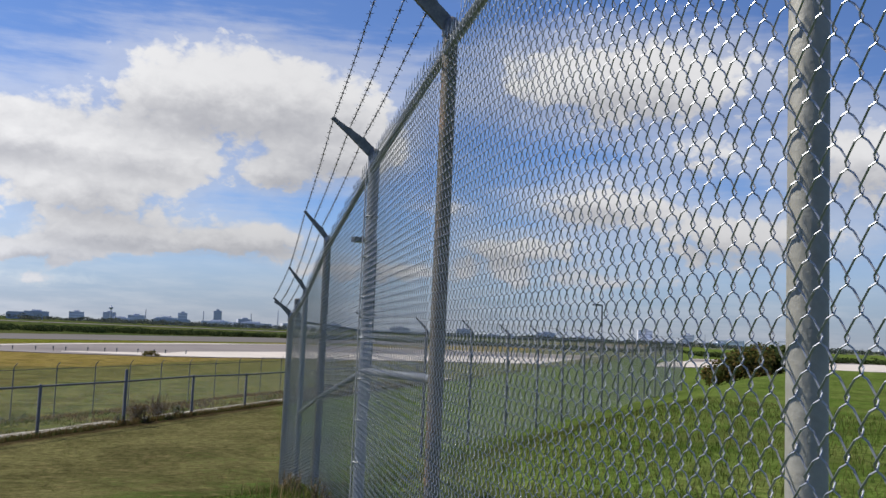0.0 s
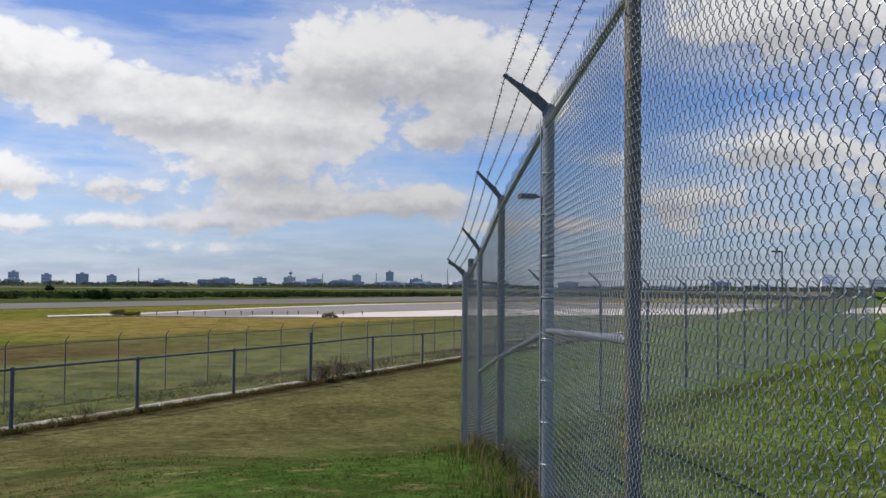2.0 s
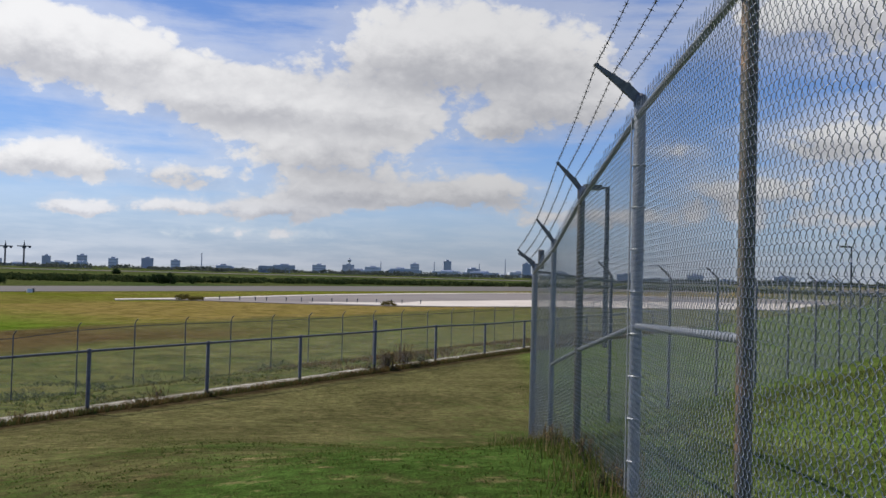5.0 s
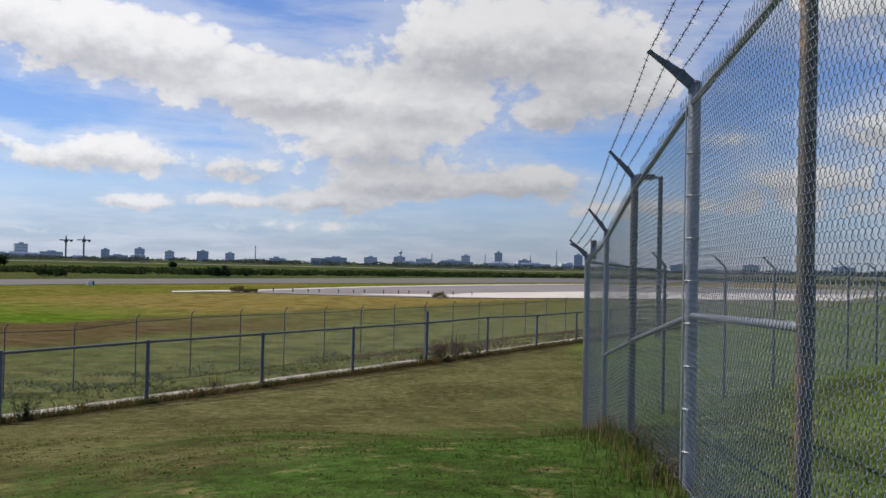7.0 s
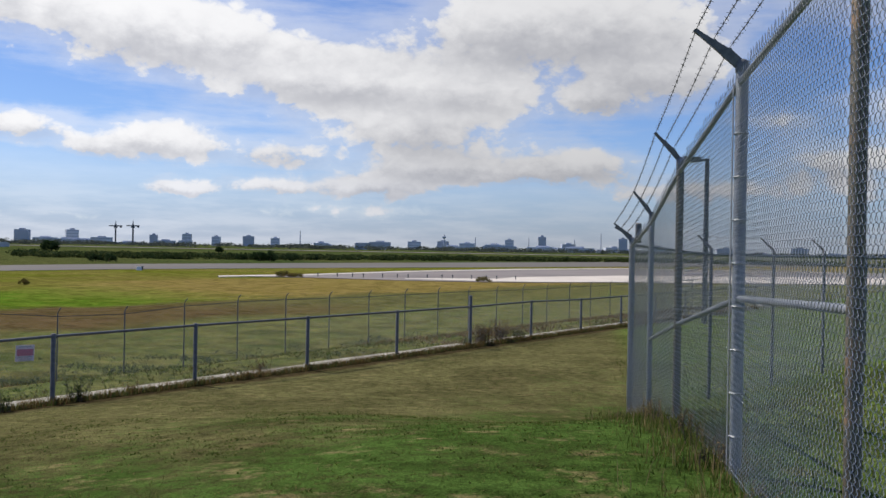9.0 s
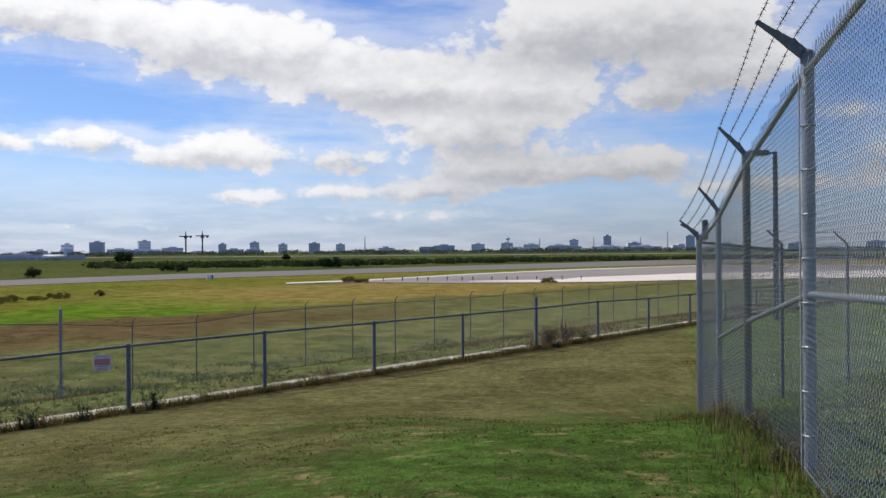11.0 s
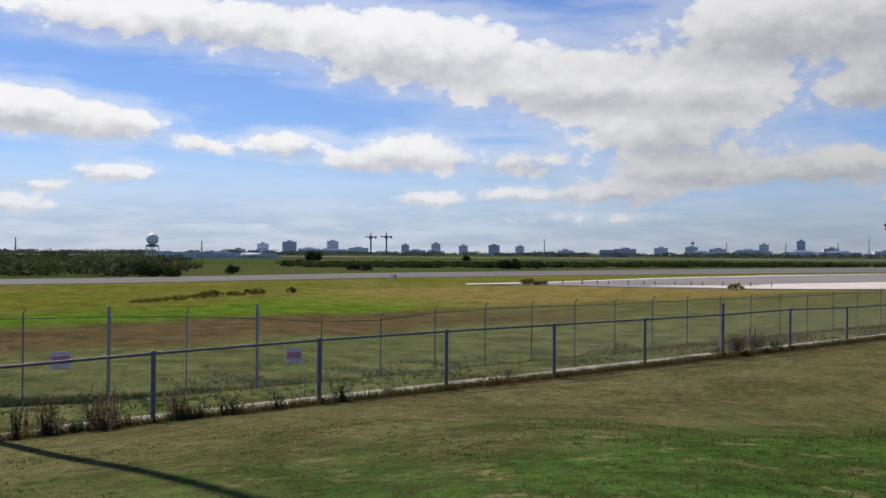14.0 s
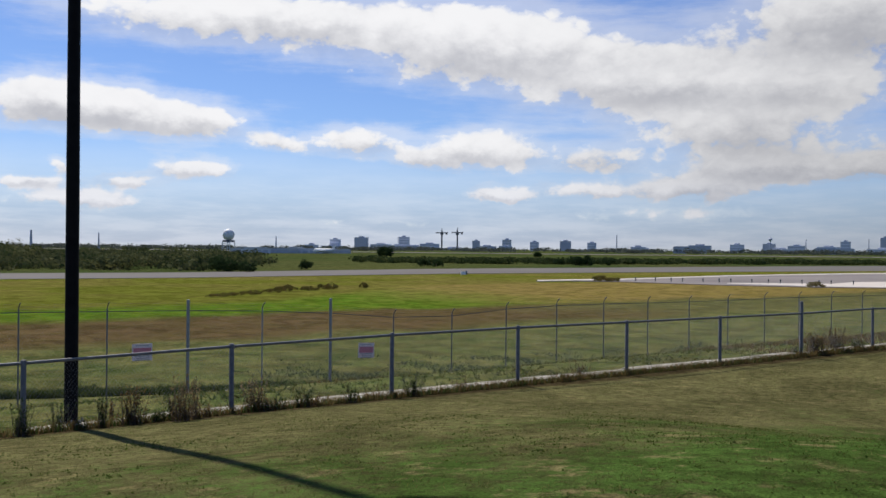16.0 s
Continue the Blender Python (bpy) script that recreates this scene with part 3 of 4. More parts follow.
# ---- the fence behind it that runs on from the corner ----
def build_return_fence():
    fence = thing("return_fence", "galvanised chain-link fence running on from the corner", "fence")
    way = Vector((math.cos(radians(48)), math.sin(radians(48)), 0))
    step, count = 2.67, 15
    tips = []
    for i in range(1, count + 1):
        p = CORNER + way * step * i
        g = ground_z(p.x, p.y)
        top = g + 2.72
        post = part("post", post_mesh(0.034, g - 0.3, top, (p.x, p.y), 10), DULL, fence, smooth=True)
        part("arm", Mesh().plate([(0, -0.04), (0, 0.03), (-0.26, 0.25), (-0.28, 0.23)], 0.02, pose(p.x, p.y, top, 0, 0, -42)), ARM, post, "dark cast barbed-wire arm")
        tips.append(p + Vector((-0.19, 0.17, top + 0.23)))
        q = p - way * step
        gq = ground_z(q.x, q.y) if i > 1 else TALL[-1][2] - 2.74
        part("top_rail", Mesh().tube([(q.x, q.y, gq + 2.6), (p.x, p.y, g + 2.6)], 0.021, 8), DULL, fence, smooth=True)
        part("wire_fabric", fabric((q.x, q.y), (p.x, p.y), gq, g, 2.62, 2.62, 0.0036, 3, False, False, every=2), WIRE, fence, "woven galvanised wire diamonds")["kind"] = "stuff"
    part("barbed_wire", barbed(tips, 0.003, 0.3), BARB, fence, "dark barbed strand")


build_return_fence()


# ---- the low fence ----
LOW_OFF = {0: 0.17, 1: 0.15, 2: 0.06, 3: -0.13, 4: -0.2, 5: -0.2, 6: -0.11, 7: 0.06, 8: 0.2}


def low_place(i):
    p = LOW0 + LOW_WAY * ((i - 1) * 3.05 + LOW_OFF.get(i, 0.2))
    z = {0: -0.08, 1: -0.01, 2: 0.03, 3: 0.04, 4: 0.03, 5: 0.02, 6: 0.01, 7: 0.03, 8: -0.02}.get(i, -0.02 if i > 0 else -0.14)
    return p.x, p.y, z


def build_low_fence():
    fence = thing("low_fence", "waist-high weathered chain-link fence on a concrete strip", "fence")
    first, last = -2, 15
    for i in range(first, last + 1):
        x, y, z = low_place(i)
        tall = 1.36 if i == 6 else 1.10
        post = part("post", post_mesh(0.044 if i == 6 else 0.038, z - 0.35, z + tall, (x, y), 12), DULL, fence,
                    "taller galvanised line post" if i == 6 else "", True)
        part("post_cap", Mesh().lathe([(0.045, -0.05), (0.045, 0.0), (0.03, 0.02)], 12, (x, y, z + tall)), DULL, post, smooth=True)
        if i < last:
            u, v, w = low_place(i + 1)
            part("top_rail", Mesh().tube([(x, y, z + 1.075), (u, v, w + 1.075)], 0.024, 10), DULL, fence, smooth=True)
            part("wire_fabric", fabric((x, y), (u, v), z + 0.03, w + 0.03, 1.04, 1.04, 0.0013, 3), OLDWIRE, fence, "dull woven wire diamonds")["kind"] = "stuff"
    return fence


build_low_fence()


def build_kerb():
    """The concrete strip behind the low fence, cast in lengths."""
    rng = random.Random(5)
    base = tagged(new("concrete_strip"), "pale weathered concrete strip under the low fence", "kerb", kind="structure")
    turn = math.degrees(math.atan2(LOW_WAY.y, LOW_WAY.x))
    a = -12.0
    while a < 47:
        ln = rng.uniform(1.4, 1.6)
        p = LOW0 + LOW_WAY * a
        z = -0.02 + (-0.1 if a < -4 else -0.06 * smooth01((0 - a) / 4))
        m = Matrix.Translation((p.x, p.y, z + rng.uniform(-0.012, 0.012))) @ pose(0, 0, 0, rng.uniform(-0.8, 0.8), 0, turn + rng.uniform(-0.4, 0.4))
        part("slab", Mesh().box((0.0, 0.08, -0.2), (ln - 0.012, 0.50 + rng.uniform(-0.03, 0.03), 0.07), m), CONC, base)
        a += ln
    return base


build_kerb()


# ---- the boundary fence on the airfield's edge ----
FAR0 = Vector((-22.5, 22.2, 0))
FAR_WAY = Vector((math.cos(radians(51.7)), math.sin(radians(51.7)), 0))


def build_boundary_fence():
    fence = thing("boundary_fence", "thin-posted chain-link boundary fence with bent arms and a gate", "fence")
    tips = []
    for i in range(-3, 26):
        p = FAR0 + FAR_WAY * 2.65 * i
        g = ground_z(p.x, p.y)
        gate = i in (2, 4)
        r = 0.055 if gate else 0.024
        rise = 0.24 * smooth01((5 - i) / 3)
        top = g + (3.33 if gate else 2.82 + rise)
        post = part("post", post_mesh(r, g - 0.3, top, (p.x, p.y), 8), GALV if gate or i == 3 else OLDWIRE, fence,
                    "heavy gate post" if gate else ("pale gate stile" if i == 3 else ""), True)
        if not gate:
            part("arm", Mesh().tube([(p.x, p.y, top - 0.02), (p.x + 0.03, p.y - 0.02, top + 0.08), (p.x + 0.14, p.y - 0.07, top + 0.21)], 0.02, 6), ARM, post, "bent barbed-wire arm")
        tips.append((p.x + 0.02, p.y, g + 2.82 + rise))
        if i > -3:
            q = FAR0 + FAR_WAY * 2.65 * (i - 1)
            gq, last = ground_z(q.x, q.y), 0.24 * smooth01((6 - i) / 3)
            part("wire_fabric", fabric((q.x, q.y), (p.x, p.y), gq, g, 2.7 + last, 2.7 + rise, 0.0016, 3, every=2), OLDWIRE, fence, "dull woven wire diamonds")["kind"] = "stuff"
            part("top_wire", Mesh().tube([(q.x, q.y, gq + 2.72 + last), (p.x, p.y, g + 2.72 + rise)], 0.014, 5), OLDWIRE, fence)
    for h in (0.0, 0.09, 0.18):
        part("barbed_wire", barbed([(x + h * 0.6, y - h * 0.3, z + h) for x, y, z in tips], 0.0018, 0.4), BARB, fence, "dark barbed strand")
    return fence


build_boundary_fence()


def build_sign(along, high, tilt):
    p = FAR0 + FAR_WAY * 2.65 * along
    g = ground_z(p.x, p.y)
    turn = math.degrees(math.atan2(FAR_WAY.y, FAR_WAY.x))
    sign = thing("warning_sign", "white warning sign with a red band, hung on the boundary fence", "sign", "fence signs")
    m = pose(p.x + 0.05, p.y - 0.04, g + high, 0, tilt, turn)
    part("plate", Mesh().box((-0.33, -0.006, -0.28), (0.33, 0.006, 0.28), m), SIGNW, sign, "faded pinkish white plate")
    part("band", Mesh().box((-0.29, -0.012, -0.09), (0.29, -0.006, 0.14), m), SIGNR, sign, "red band")
    for k, (w, z) in enumerate(((0.22, 0.22), (0.26, -0.13), (0.2, -0.2), (0.24, -0.26))):
        part("print_bar", Mesh().box((-w, -0.011, z - 0.014), (w, -0.006, z + 0.014), m), SIGNG, sign)
    for s in (-0.3, 0.3):
        part("tie", Mesh().tube([m @ Vector((s, -0.012, 0.28)), m @ Vector((s, 0.06, 0.28))], 0.006, 5), GALV, sign)
    return sign


build_sign(1.42, 1.6, 0)
build_sign(4.55, 1.42, 2)


# ---- lamp posts ----
def build_dark_pole():
    x, y = -9.95, 10.75
    g = ground_z(x, y)
    lamp = thing("light_pole", "tall black painted steel light pole beside the low fence", "pole")
    pole = part("pole", Mesh().lathe([(0.098, 0.0), (0.096, 3.0), (0.088, 7.0), (0.075, 13.72)], 20, (x, y, g + 0.02)), BLACK, lamp, smooth=True)
    part("base_plate", Mesh().box((x - 0.14, y - 0.14, g - 0.1), (x + 0.14, y + 0.14, g + 0.025)), BLACK, lamp)
    part("hand_hole", Mesh().box((x + 0.02, y - 0.105, g + 0.55), (x + 0.1, y - 0.06, g + 0.8)), BLACK, pole)
    # the lamp head at the top, out of sight but for their shadow
    for turn in (-5,):
        m = pose(x, y, g + 13.74, 0, 0, turn)
        part("bracket", Mesh().tube([m @ Vector((0, 0, -0.1)), m @ Vector((0.2, 0, 0.0))], 0.035, 8), BLACK, lamp, smooth=True)
        head = part("lamp_head", Mesh().plate([(0.12, -0.1), (0.62, -0.07), (0.62, 0.02), (0.5, 0.09), (0.15, 0.1)], 0.36, m), BLACK, lamp, "flat black lamp head")
        part("lens", Mesh().box((0.2, -0.14, -0.115), (0.56, 0.14, -0.095), m), CITYW, head, "pale lens")
    for sx in (-0.11, 0.11):
        for sy in (-0.11, 0.11):
            part("bolt", Mesh().lathe([(0.014, 0.0), (0.014, 0.03), (0.006, 0.05)], 6, (x + sx, y + sy, g + 0.025)), GALV, lamp)
    return lamp


build_dark_pole()


def build_box_lamp(x, y, top, long, turn):
    g = ground_z(x, y)
    lamp = thing("street_lamp", "dark square-headed lamp post beyond the tall fence", "street lamp", "field lamps")
    part("pole", Mesh().lathe([(0.11, 0.0), (0.10, (top - g) * 0.5), (0.085, top - g)], 10, (x, y, g)), STEELD, lamp, smooth=True)
    m = pose(x, y, top, 0, 0, turn)
    part("arm", Mesh().box((-0.35, -0.04, -0.09), (0.02, 0.04, -0.01), m), STEELD, lamp)
    head = part("head", Mesh().box((-long, -0.17, -0.14), (-0.3, 0.17, 0.05), m), STEELD, lamp, "flat dark lamp head")
    part("lens", Mesh().box((-long + 0.05, -0.13, -0.16), (-0.36, 0.13, -0.142), m), CITYW, head, "pale lens")


build_box_lamp(9.15, 34.7, 6.15, 0.95, 10)
build_box_lamp(52.6, 96.5, 6.75, 1.5, 20)


# ---- plants ----
def blades(area, count, lo, hi, mat, name, label, seed, lean=0.35, width=0.004, clump=0, kind="stuff"):
    """Grass: narrow bent blades scattered where area(rng) says."""
    rng = random.Random(seed)
    m = Mesh()
    for _ in range(count):
        spot = area(rng)
        if not spot:
            continue
        for _k in range(max(clump, 1)):
            x, y = spot[0] + (rng.gauss(0, 0.03) if clump else 0), spot[1] + (rng.gauss(0, 0.03) if clump else 0)
            z = ground_z(x, y) - 0.01
            h = rng.uniform(lo, hi)
            a = rng.uniform(0, 2 * math.pi)
            lx, ly = math.cos(a) * h * lean * rng.random(), math.sin(a) * h * lean * rng.random()
            b = rng.uniform(0, math.pi)
            w = width * rng.uniform(0.7, 1.4)
            wx, wy = math.cos(b) * w, math.sin(b) * w
            k = len(m.v)
            m.v += [(x - wx, y - wy, z), (x + wx, y + wy, z), (x + lx * 0.5 + wx * 0.7, y + ly * 0.5 + wy * 0.7, z + h * 0.6),
                    (x + lx * 0.5 - wx * 0.7, y + ly * 0.5 - wy * 0.7, z + h * 0.6), (x + lx * 1.3, y + ly * 1.3, z + h)]
            m.f += [(k, k + 1, k + 2, k + 3), (k + 3, k + 2, k + 4)]
    return solid(name, m, mat, label, "grass", kind=kind)


def lawn_spot(rng):
    a, d = rng.uniform(-9, 22), 0.3 + 14 * rng.random()
    p = LOW0 + LOW_WAY * a + LOW_SIDE * d
    if math.hypot(p.x, p.y) < 3.0 or p.y < 2:
        return None
    if noise.noise((p.x * 0.8, p.y * 0.8, 2.0)) < rng.uniform(-0.7, 0.5):
        return None
    return p.x, p.y


def fence_foot(rng):
    i = rng.choice((3, 4, 4, 5, 5, 6, 6))
    (xa, ya, *_), (xb, yb, *_) = TALL[i], TALL[i + 1]
    t = rng.random()
    return xa + (xb - xa) * t + rng.gauss(-0.1, 0.22), ya + (yb - ya) * t


def low_foot(rng):
    p = LOW0 + LOW_WAY * rng.uniform(-9, 40) + LOW_SIDE * abs(rng.gauss(0.02, 0.07))
    return p.x, p.y


def far_side(rng):
    a = rng.uniform(-9, 36)
    p = LOW0 + LOW_WAY * a + LOW_SIDE * (-20.7 + 0.285 * a + rng.gauss(0.1, 0.22) + 0.5 * noise.noise((a * 0.5, 0, 0)))
    return p.x, p.y


def dry_side(rng):
    a = rng.uniform(10, 36)
    p = LOW0 + LOW_WAY * a + LOW_SIDE * (-20.4 + 0.285 * a + abs(rng.gauss(0, 0.9)))
    return (p.x, p.y) if (p - LOW0).dot(LOW_SIDE) < -0.7 else None


def red_bank(rng):
    a = rng.uniform(15, 40)
    p = LOW0 + LOW_WAY * a - LOW_SIDE * (0.6 + abs(rng.gauss(0, 3.2)))
    return (p.x, p.y) if noise.noise((p.x * 0.35, p.y * 0.35, 3.0)) > rng.uniform(-0.6, 0.4) else None


def weedy_bank(rng):
    a = rng.uniform(9, 40)
    p = LOW0 + LOW_WAY * a - LOW_SIDE * rng.gauss(16.5 - (a - 9) * 0.12, 3.2)
    return (p.x, p.y) if noise.noise((p.x * 0.5, p.y * 0.5, 11.0)) > rng.uniform(-0.25, 0.5) else None


def ditch_side(rng):
    p = LOW0 + LOW_WAY * rng.uniform(-10, 45) - LOW_SIDE * rng.uniform(0.7, 17)
    if noise.noise((p.x * 0.4, p.y * 0.4, 7.0)) < rng.uniform(-0.3, 0.6):
        return None
    return p.x, p.y


def inner_lawn(rng):
    x, y = rng.uniform(2.2, 16), rng.uniform(2, 22)
    if x < 1.3 + y * 0.11:
        return None
    return x, y


blades(lawn_spot, 120000, 0.012, 0.034, GRASS, "lawn_grass", "short green and straw-coloured lawn grass", 11, 3.0, 0.004)
def green_spot(rng):
    p = lawn_spot(rng)
    return p if p and noise.noise((p[0] * 1.7, p[1] * 1.7, 9.0)) > 0.05 else None


blades(green_spot, 40000, 0.012, 0.036, GRASS, "lawn_tufts", "small upright tufts in the lawn", 18, 1.0, 0.004, 2)
def near_lawn(rng):
    p = lawn_spot(rng)
    if not p or math.hypot(*p) > 12 or noise.noise((p[0] * 0.45, p[1] * 0.45, 5.0)) < rng.uniform(-0.5, 0.4):
        return None
    return p


blades(near_lawn, 22000, 0.010, 0.030, CLOVER, "lawn_clover", "dark green clover and plantain clumps in the lawn", 19, 1.4, 0.009, 5)
blades(inner_lawn, 26000, 0.05, 0.13, GRASS, "inner_grass", "green grass inside the tall fence", 12, 0.8, 0.005)
blades(fence_foot, 2600, 0.03, 0.11, GRASS, "fence_weeds", "uncut green weeds along the tall fence", 13, 0.5, 0.004, 3)
blades(fence_foot, 150, 0.08, 0.27, STRAW, "dry_grass", "dry straw stalks along the tall fence", 14, 0.45, 0.003, 3)
blades(low_foot, 5200, 0.05, 0.17, WEED, "fence_edge_grass", "dark uncut grass along the low fence", 15, 0.6, 0.006, 3)
blades(far_side, 24000, 0.14, 0.46, LEAF, "ditch_weeds", "dark weeds along the boundary fence", 16, 0.8, 0.02, 3)
blades(low_foot, 5200, 0.05, 0.20, RUST_LEAF, "kerb_stalks", "brown dry growth along the concrete strip", 27, 0.7, 0.005, 3)
blades(dry_side, 3600, 0.15, 0.45, RUST_LEAF, "dry_weeds", "dry brown stalks along the drain", 24, 0.7, 0.012, 3)
blades(red_bank, 4200, 0.05, 0.17, REDDISH, "dock_stalks", "reddish-brown dry growth behind the low fence", 25, 0.8, 0.010, 3)
blades(weedy_bank, 22000, 0.04, 0.15, TEAL, "broad_weeds", "bluish green weeds on the bank", 26, 1.8, 0.013, 3)
blades(ditch_side, 30000, 0.03, 0.10, WEED, "bank_grass", "rough grass on the bank behind the low fence", 17, 2.2, 0.016, 3)


def weed_mesh(high, wide, count, rng, leaf=0.03):
    """A loose upright weed: stalks with small leaves."""
    stalks, leaves = Mesh(), Mesh()
    for _ in range(count):
        a = rng.uniform(0, 2 * math.pi)
        h = high * rng.uniform(0.55, 1.0)
        bx, by = rng.gauss(0, wide * 0.18), rng.gauss(0, wide * 0.18)
        tx, ty = bx + math.cos(a) * wide * 0.45 * rng.random(), by + math.sin(a) * wide * 0.45 * rng.random()
        stalks.tube([(bx, by, -0.05), ((bx + tx) / 2, (by + ty) / 2, h * 0.55), (tx, ty, h)], [0.006, 0.004, 0.002], 4)
        for k in range(22):
            t = rng.uniform(0.08, 1.0)
            c = Vector((bx + (tx - bx) * t, by + (ty - by) * t, h * t))
            d = Vector((rng.gauss(0, 1), rng.gauss(0, 1), rng.gauss(0.3, 0.6))).normalized()
            s = d.cross(Vector((0, 0, 1))).normalized() * leaf * 0.35
            ln = leaf * rng.uniform(0.8, 2.2)
            i = len(leaves.v)
            leaves.v += [tuple(c), tuple(c + d * ln * 0.5 + s), tuple(c + d * ln), tuple(c + d * ln * 0.5 - s)]
            leaves.f.append((i, i + 1, i + 2, i + 3))
    return stalks, leaves


def build_weed(x, y, high, wide, count, seed, mat=None, leaf=0.03, label="leggy green and brown weed by the low fence"):
    rng = random.Random(seed)
    w = thing("weed", label, "weed", "weeds by the fence", at=(x, y, ground_z(x, y)))
    s, l = weed_mesh(high, wide, int(count * 1.7), rng, leaf)
    part("stalk", s, BARK, w)
    part("leaf", l, mat or LEAF, w)["kind"] = "stuff"


for k, (x, y, h, w, c) in enumerate([(0.62, 25.35, 0.62, 0.6, 26), (1.12, 26.3, 0.72, 0.5, 24), (1.75, 27.0, 0.35, 0.5, 12), (-8.98, 10.95, 0.62, 0.35, 14),
                                     (-9.25, 10.6, 0.5, 0.2, 7), (-8.55, 11.6, 0.75, 0.6, 18), (-8.3, 11.2, 0.4, 0.4, 10), (-9.75, 9.6, 0.55, 0.25, 6), (-8.0, 12.7, 0.6, 0.5, 14),
                                     (-6.9, 13.9, 0.32, 0.3, 8), (-6.2, 15.0, 0.3, 0.4, 8), (-7.4, 13.2, 0.35, 0.3, 8), (0.25, 24.75, 0.3, 0.4, 10)]):
    build_weed(x, y, h, w, c, 40 + k, (STRAW if k in (5, 8) else RUST_LEAF) if k in (0, 1, 3, 5, 6, 8) else LEAF, 0.04 if k < 3 else 0.035)


extra = random.Random(31)
for k in range(22):
    p = LOW0 + LOW_WAY * extra.choice((extra.uniform(-6, 9), extra.uniform(-5, 2))) - LOW_SIDE * extra.uniform(-0.12, 0.25)
    build_weed(p.x, p.y, extra.uniform(0.14, 0.42), extra.uniform(0.2, 0.5), extra.randint(5, 9), 600 + k, extra.choice((LEAF, RUST_LEAF)))


# rank growth along the foot of the tall fence
foot = random.Random(52)
for k in range(22):
    i = foot.choice((3, 4, 4, 5, 5, 6, 6))
    (xa, ya, *_), (xb, yb, *_) = TALL[i], TALL[i + 1]
    t = foot.random()
    build_weed(xa + (xb - xa) * t + foot.uniform(-0.22, 0.02), ya + (yb - ya) * t, foot.uniform(0.10, 0.27), foot.uniform(0.12, 0.3), foot.randint(3, 6), 700 + k,
               foot.choice((STRAW, STRAW, WEED, WEED)), 0.018, "dry orange-brown and green weed at the tall fence's foot")


def leaf_cloud(mesh, centre, radius, count, size, rng, squash=0.8):
    """Many small leaves on and within an uneven ball."""
    c = Vector(centre)
    for _ in range(count):
        d = Vector((rng.gauss(0, 1), rng.gauss(0, 1), rng.gauss(0, 1))).normalized()
        r = radius * (0.55 + 0.45 * rng.random()) * (1 + 0.35 * noise.noise(d * 2.1 + c * 0.13))
        p = c + Vector((d.x * r, d.y * r, d.z * r * squash))
        n = (d + Vector((rng.gauss(0, 0.6), rng.gauss(0, 0.6), rng.gauss(0, 0.6)))).normalized()
        u = n.cross(Vector((0.3, 0.2, 1))).normalized()
        v = n.cross(u)
        s = size * rng.uniform(0.6, 1.4)
        k = len(mesh.v)
        mesh.v += [tuple(p - u * s), tuple(p + v * s * 0.7), tuple(p + u * s), tuple(p - v * s * 0.7)]
        mesh.f.append((k, k + 1, k + 2, k + 3))


def build_bush(x, y, wide, high, seed, name="bush", label="dark green round bush on the airfield grass", category="bush", mat=None, trunk=0.15, count=500):
    rng = random.Random(seed)
    g = ground_z(x, y)
    b = thing(name, label, category, "airfield bushes", at=(x, y, g))
    t, reach = Mesh(), min(wide, high)
    t.tube([(0, 0, -0.3), (0.03 * reach, 0, high * 0.25), (0, 0.02 * reach, high * 0.5)], [0.04 * reach, 0.03 * reach, 0.012 * reach], 7)
    for k in range(5):
        a = k * 1.3 + rng.random()
        t.tube([(0, 0, high * 0.2), (math.cos(a) * reach * 0.15, math.sin(a) * reach * 0.15, high * 0.4), (math.cos(a) * reach * 0.25, math.sin(a) * reach * 0.25, high * 0.55)],
               [0.02 * reach, 0.014 * reach, 0.006 * reach], 5)
    part("trunk", t, BARK, b)
    crown = Mesh()
    lumps = 14 + int(8 * wide / high)
    for k in range(lumps):
        a, r = rng.uniform(0, 6.28), wide * 0.36 * math.sqrt(rng.random())
        z = high * rng.uniform(0.12 + trunk * 0.35, 0.8 - 0.35 * (r / wide / 0.36) ** 2)
        leaf_cloud(crown, (math.cos(a) * r, math.sin(a) * r, z), reach * rng.uniform(0.2, 0.3), max(60, count * 3 // lumps), reach * 0.05, rng)
    part("crown", crown, mat or LEAFD, b)
    return b


build_bush(-177.1, 395.8, 8.2, 7.2, 60, "tree", "round dark green tree standing alone on the airfield", "tree", trunk=0.5, count=700)
build_bush(-124.4, 473, 4.5, 4.6, 61, "tree", "small dark tree on the far grass", "tree", trunk=0.5)
for k, (x, y, w, h) in enumerate([(-94, 236, 5.0, 2.7), (-90.5, 236, 5.0, 2.4), (-72.1, 301.6, 5, 2.4), (-62.5, 286, 6.5, 4.3), (-59, 285, 6, 3.7), (-54, 293, 6, 3.0),
                                  (-50.7, 322, 4.5, 2.2), (-44, 330, 4, 1.8), (-103.6, 187, 4.2, 2.6), (-106, 159, 7.0, 3.6), (-110, 163, 6.5, 3.8), (-102, 160, 4, 2.6)]):
    build_bush(x, y, w, h, 70 + k, count=420)
build_bush(32.6, 44.0, 4.4, 2.1, 95, "bush", "rusty green shrub beyond the fence's end", mat=RUST_GREEN, trunk=-0.3, count=1100)
build_bush(34.6, 44.6, 3.4, 2.0, 96, "bush", "green-brown shrub beyond the fence's end", mat=RUST_GREEN, trunk=-0.3, count=900)
build_bush(36.0, 45.0, 2.4, 2.0, 97, "bush", "dark green shrub beyond the fence's end", mat=LEAF, count=700)
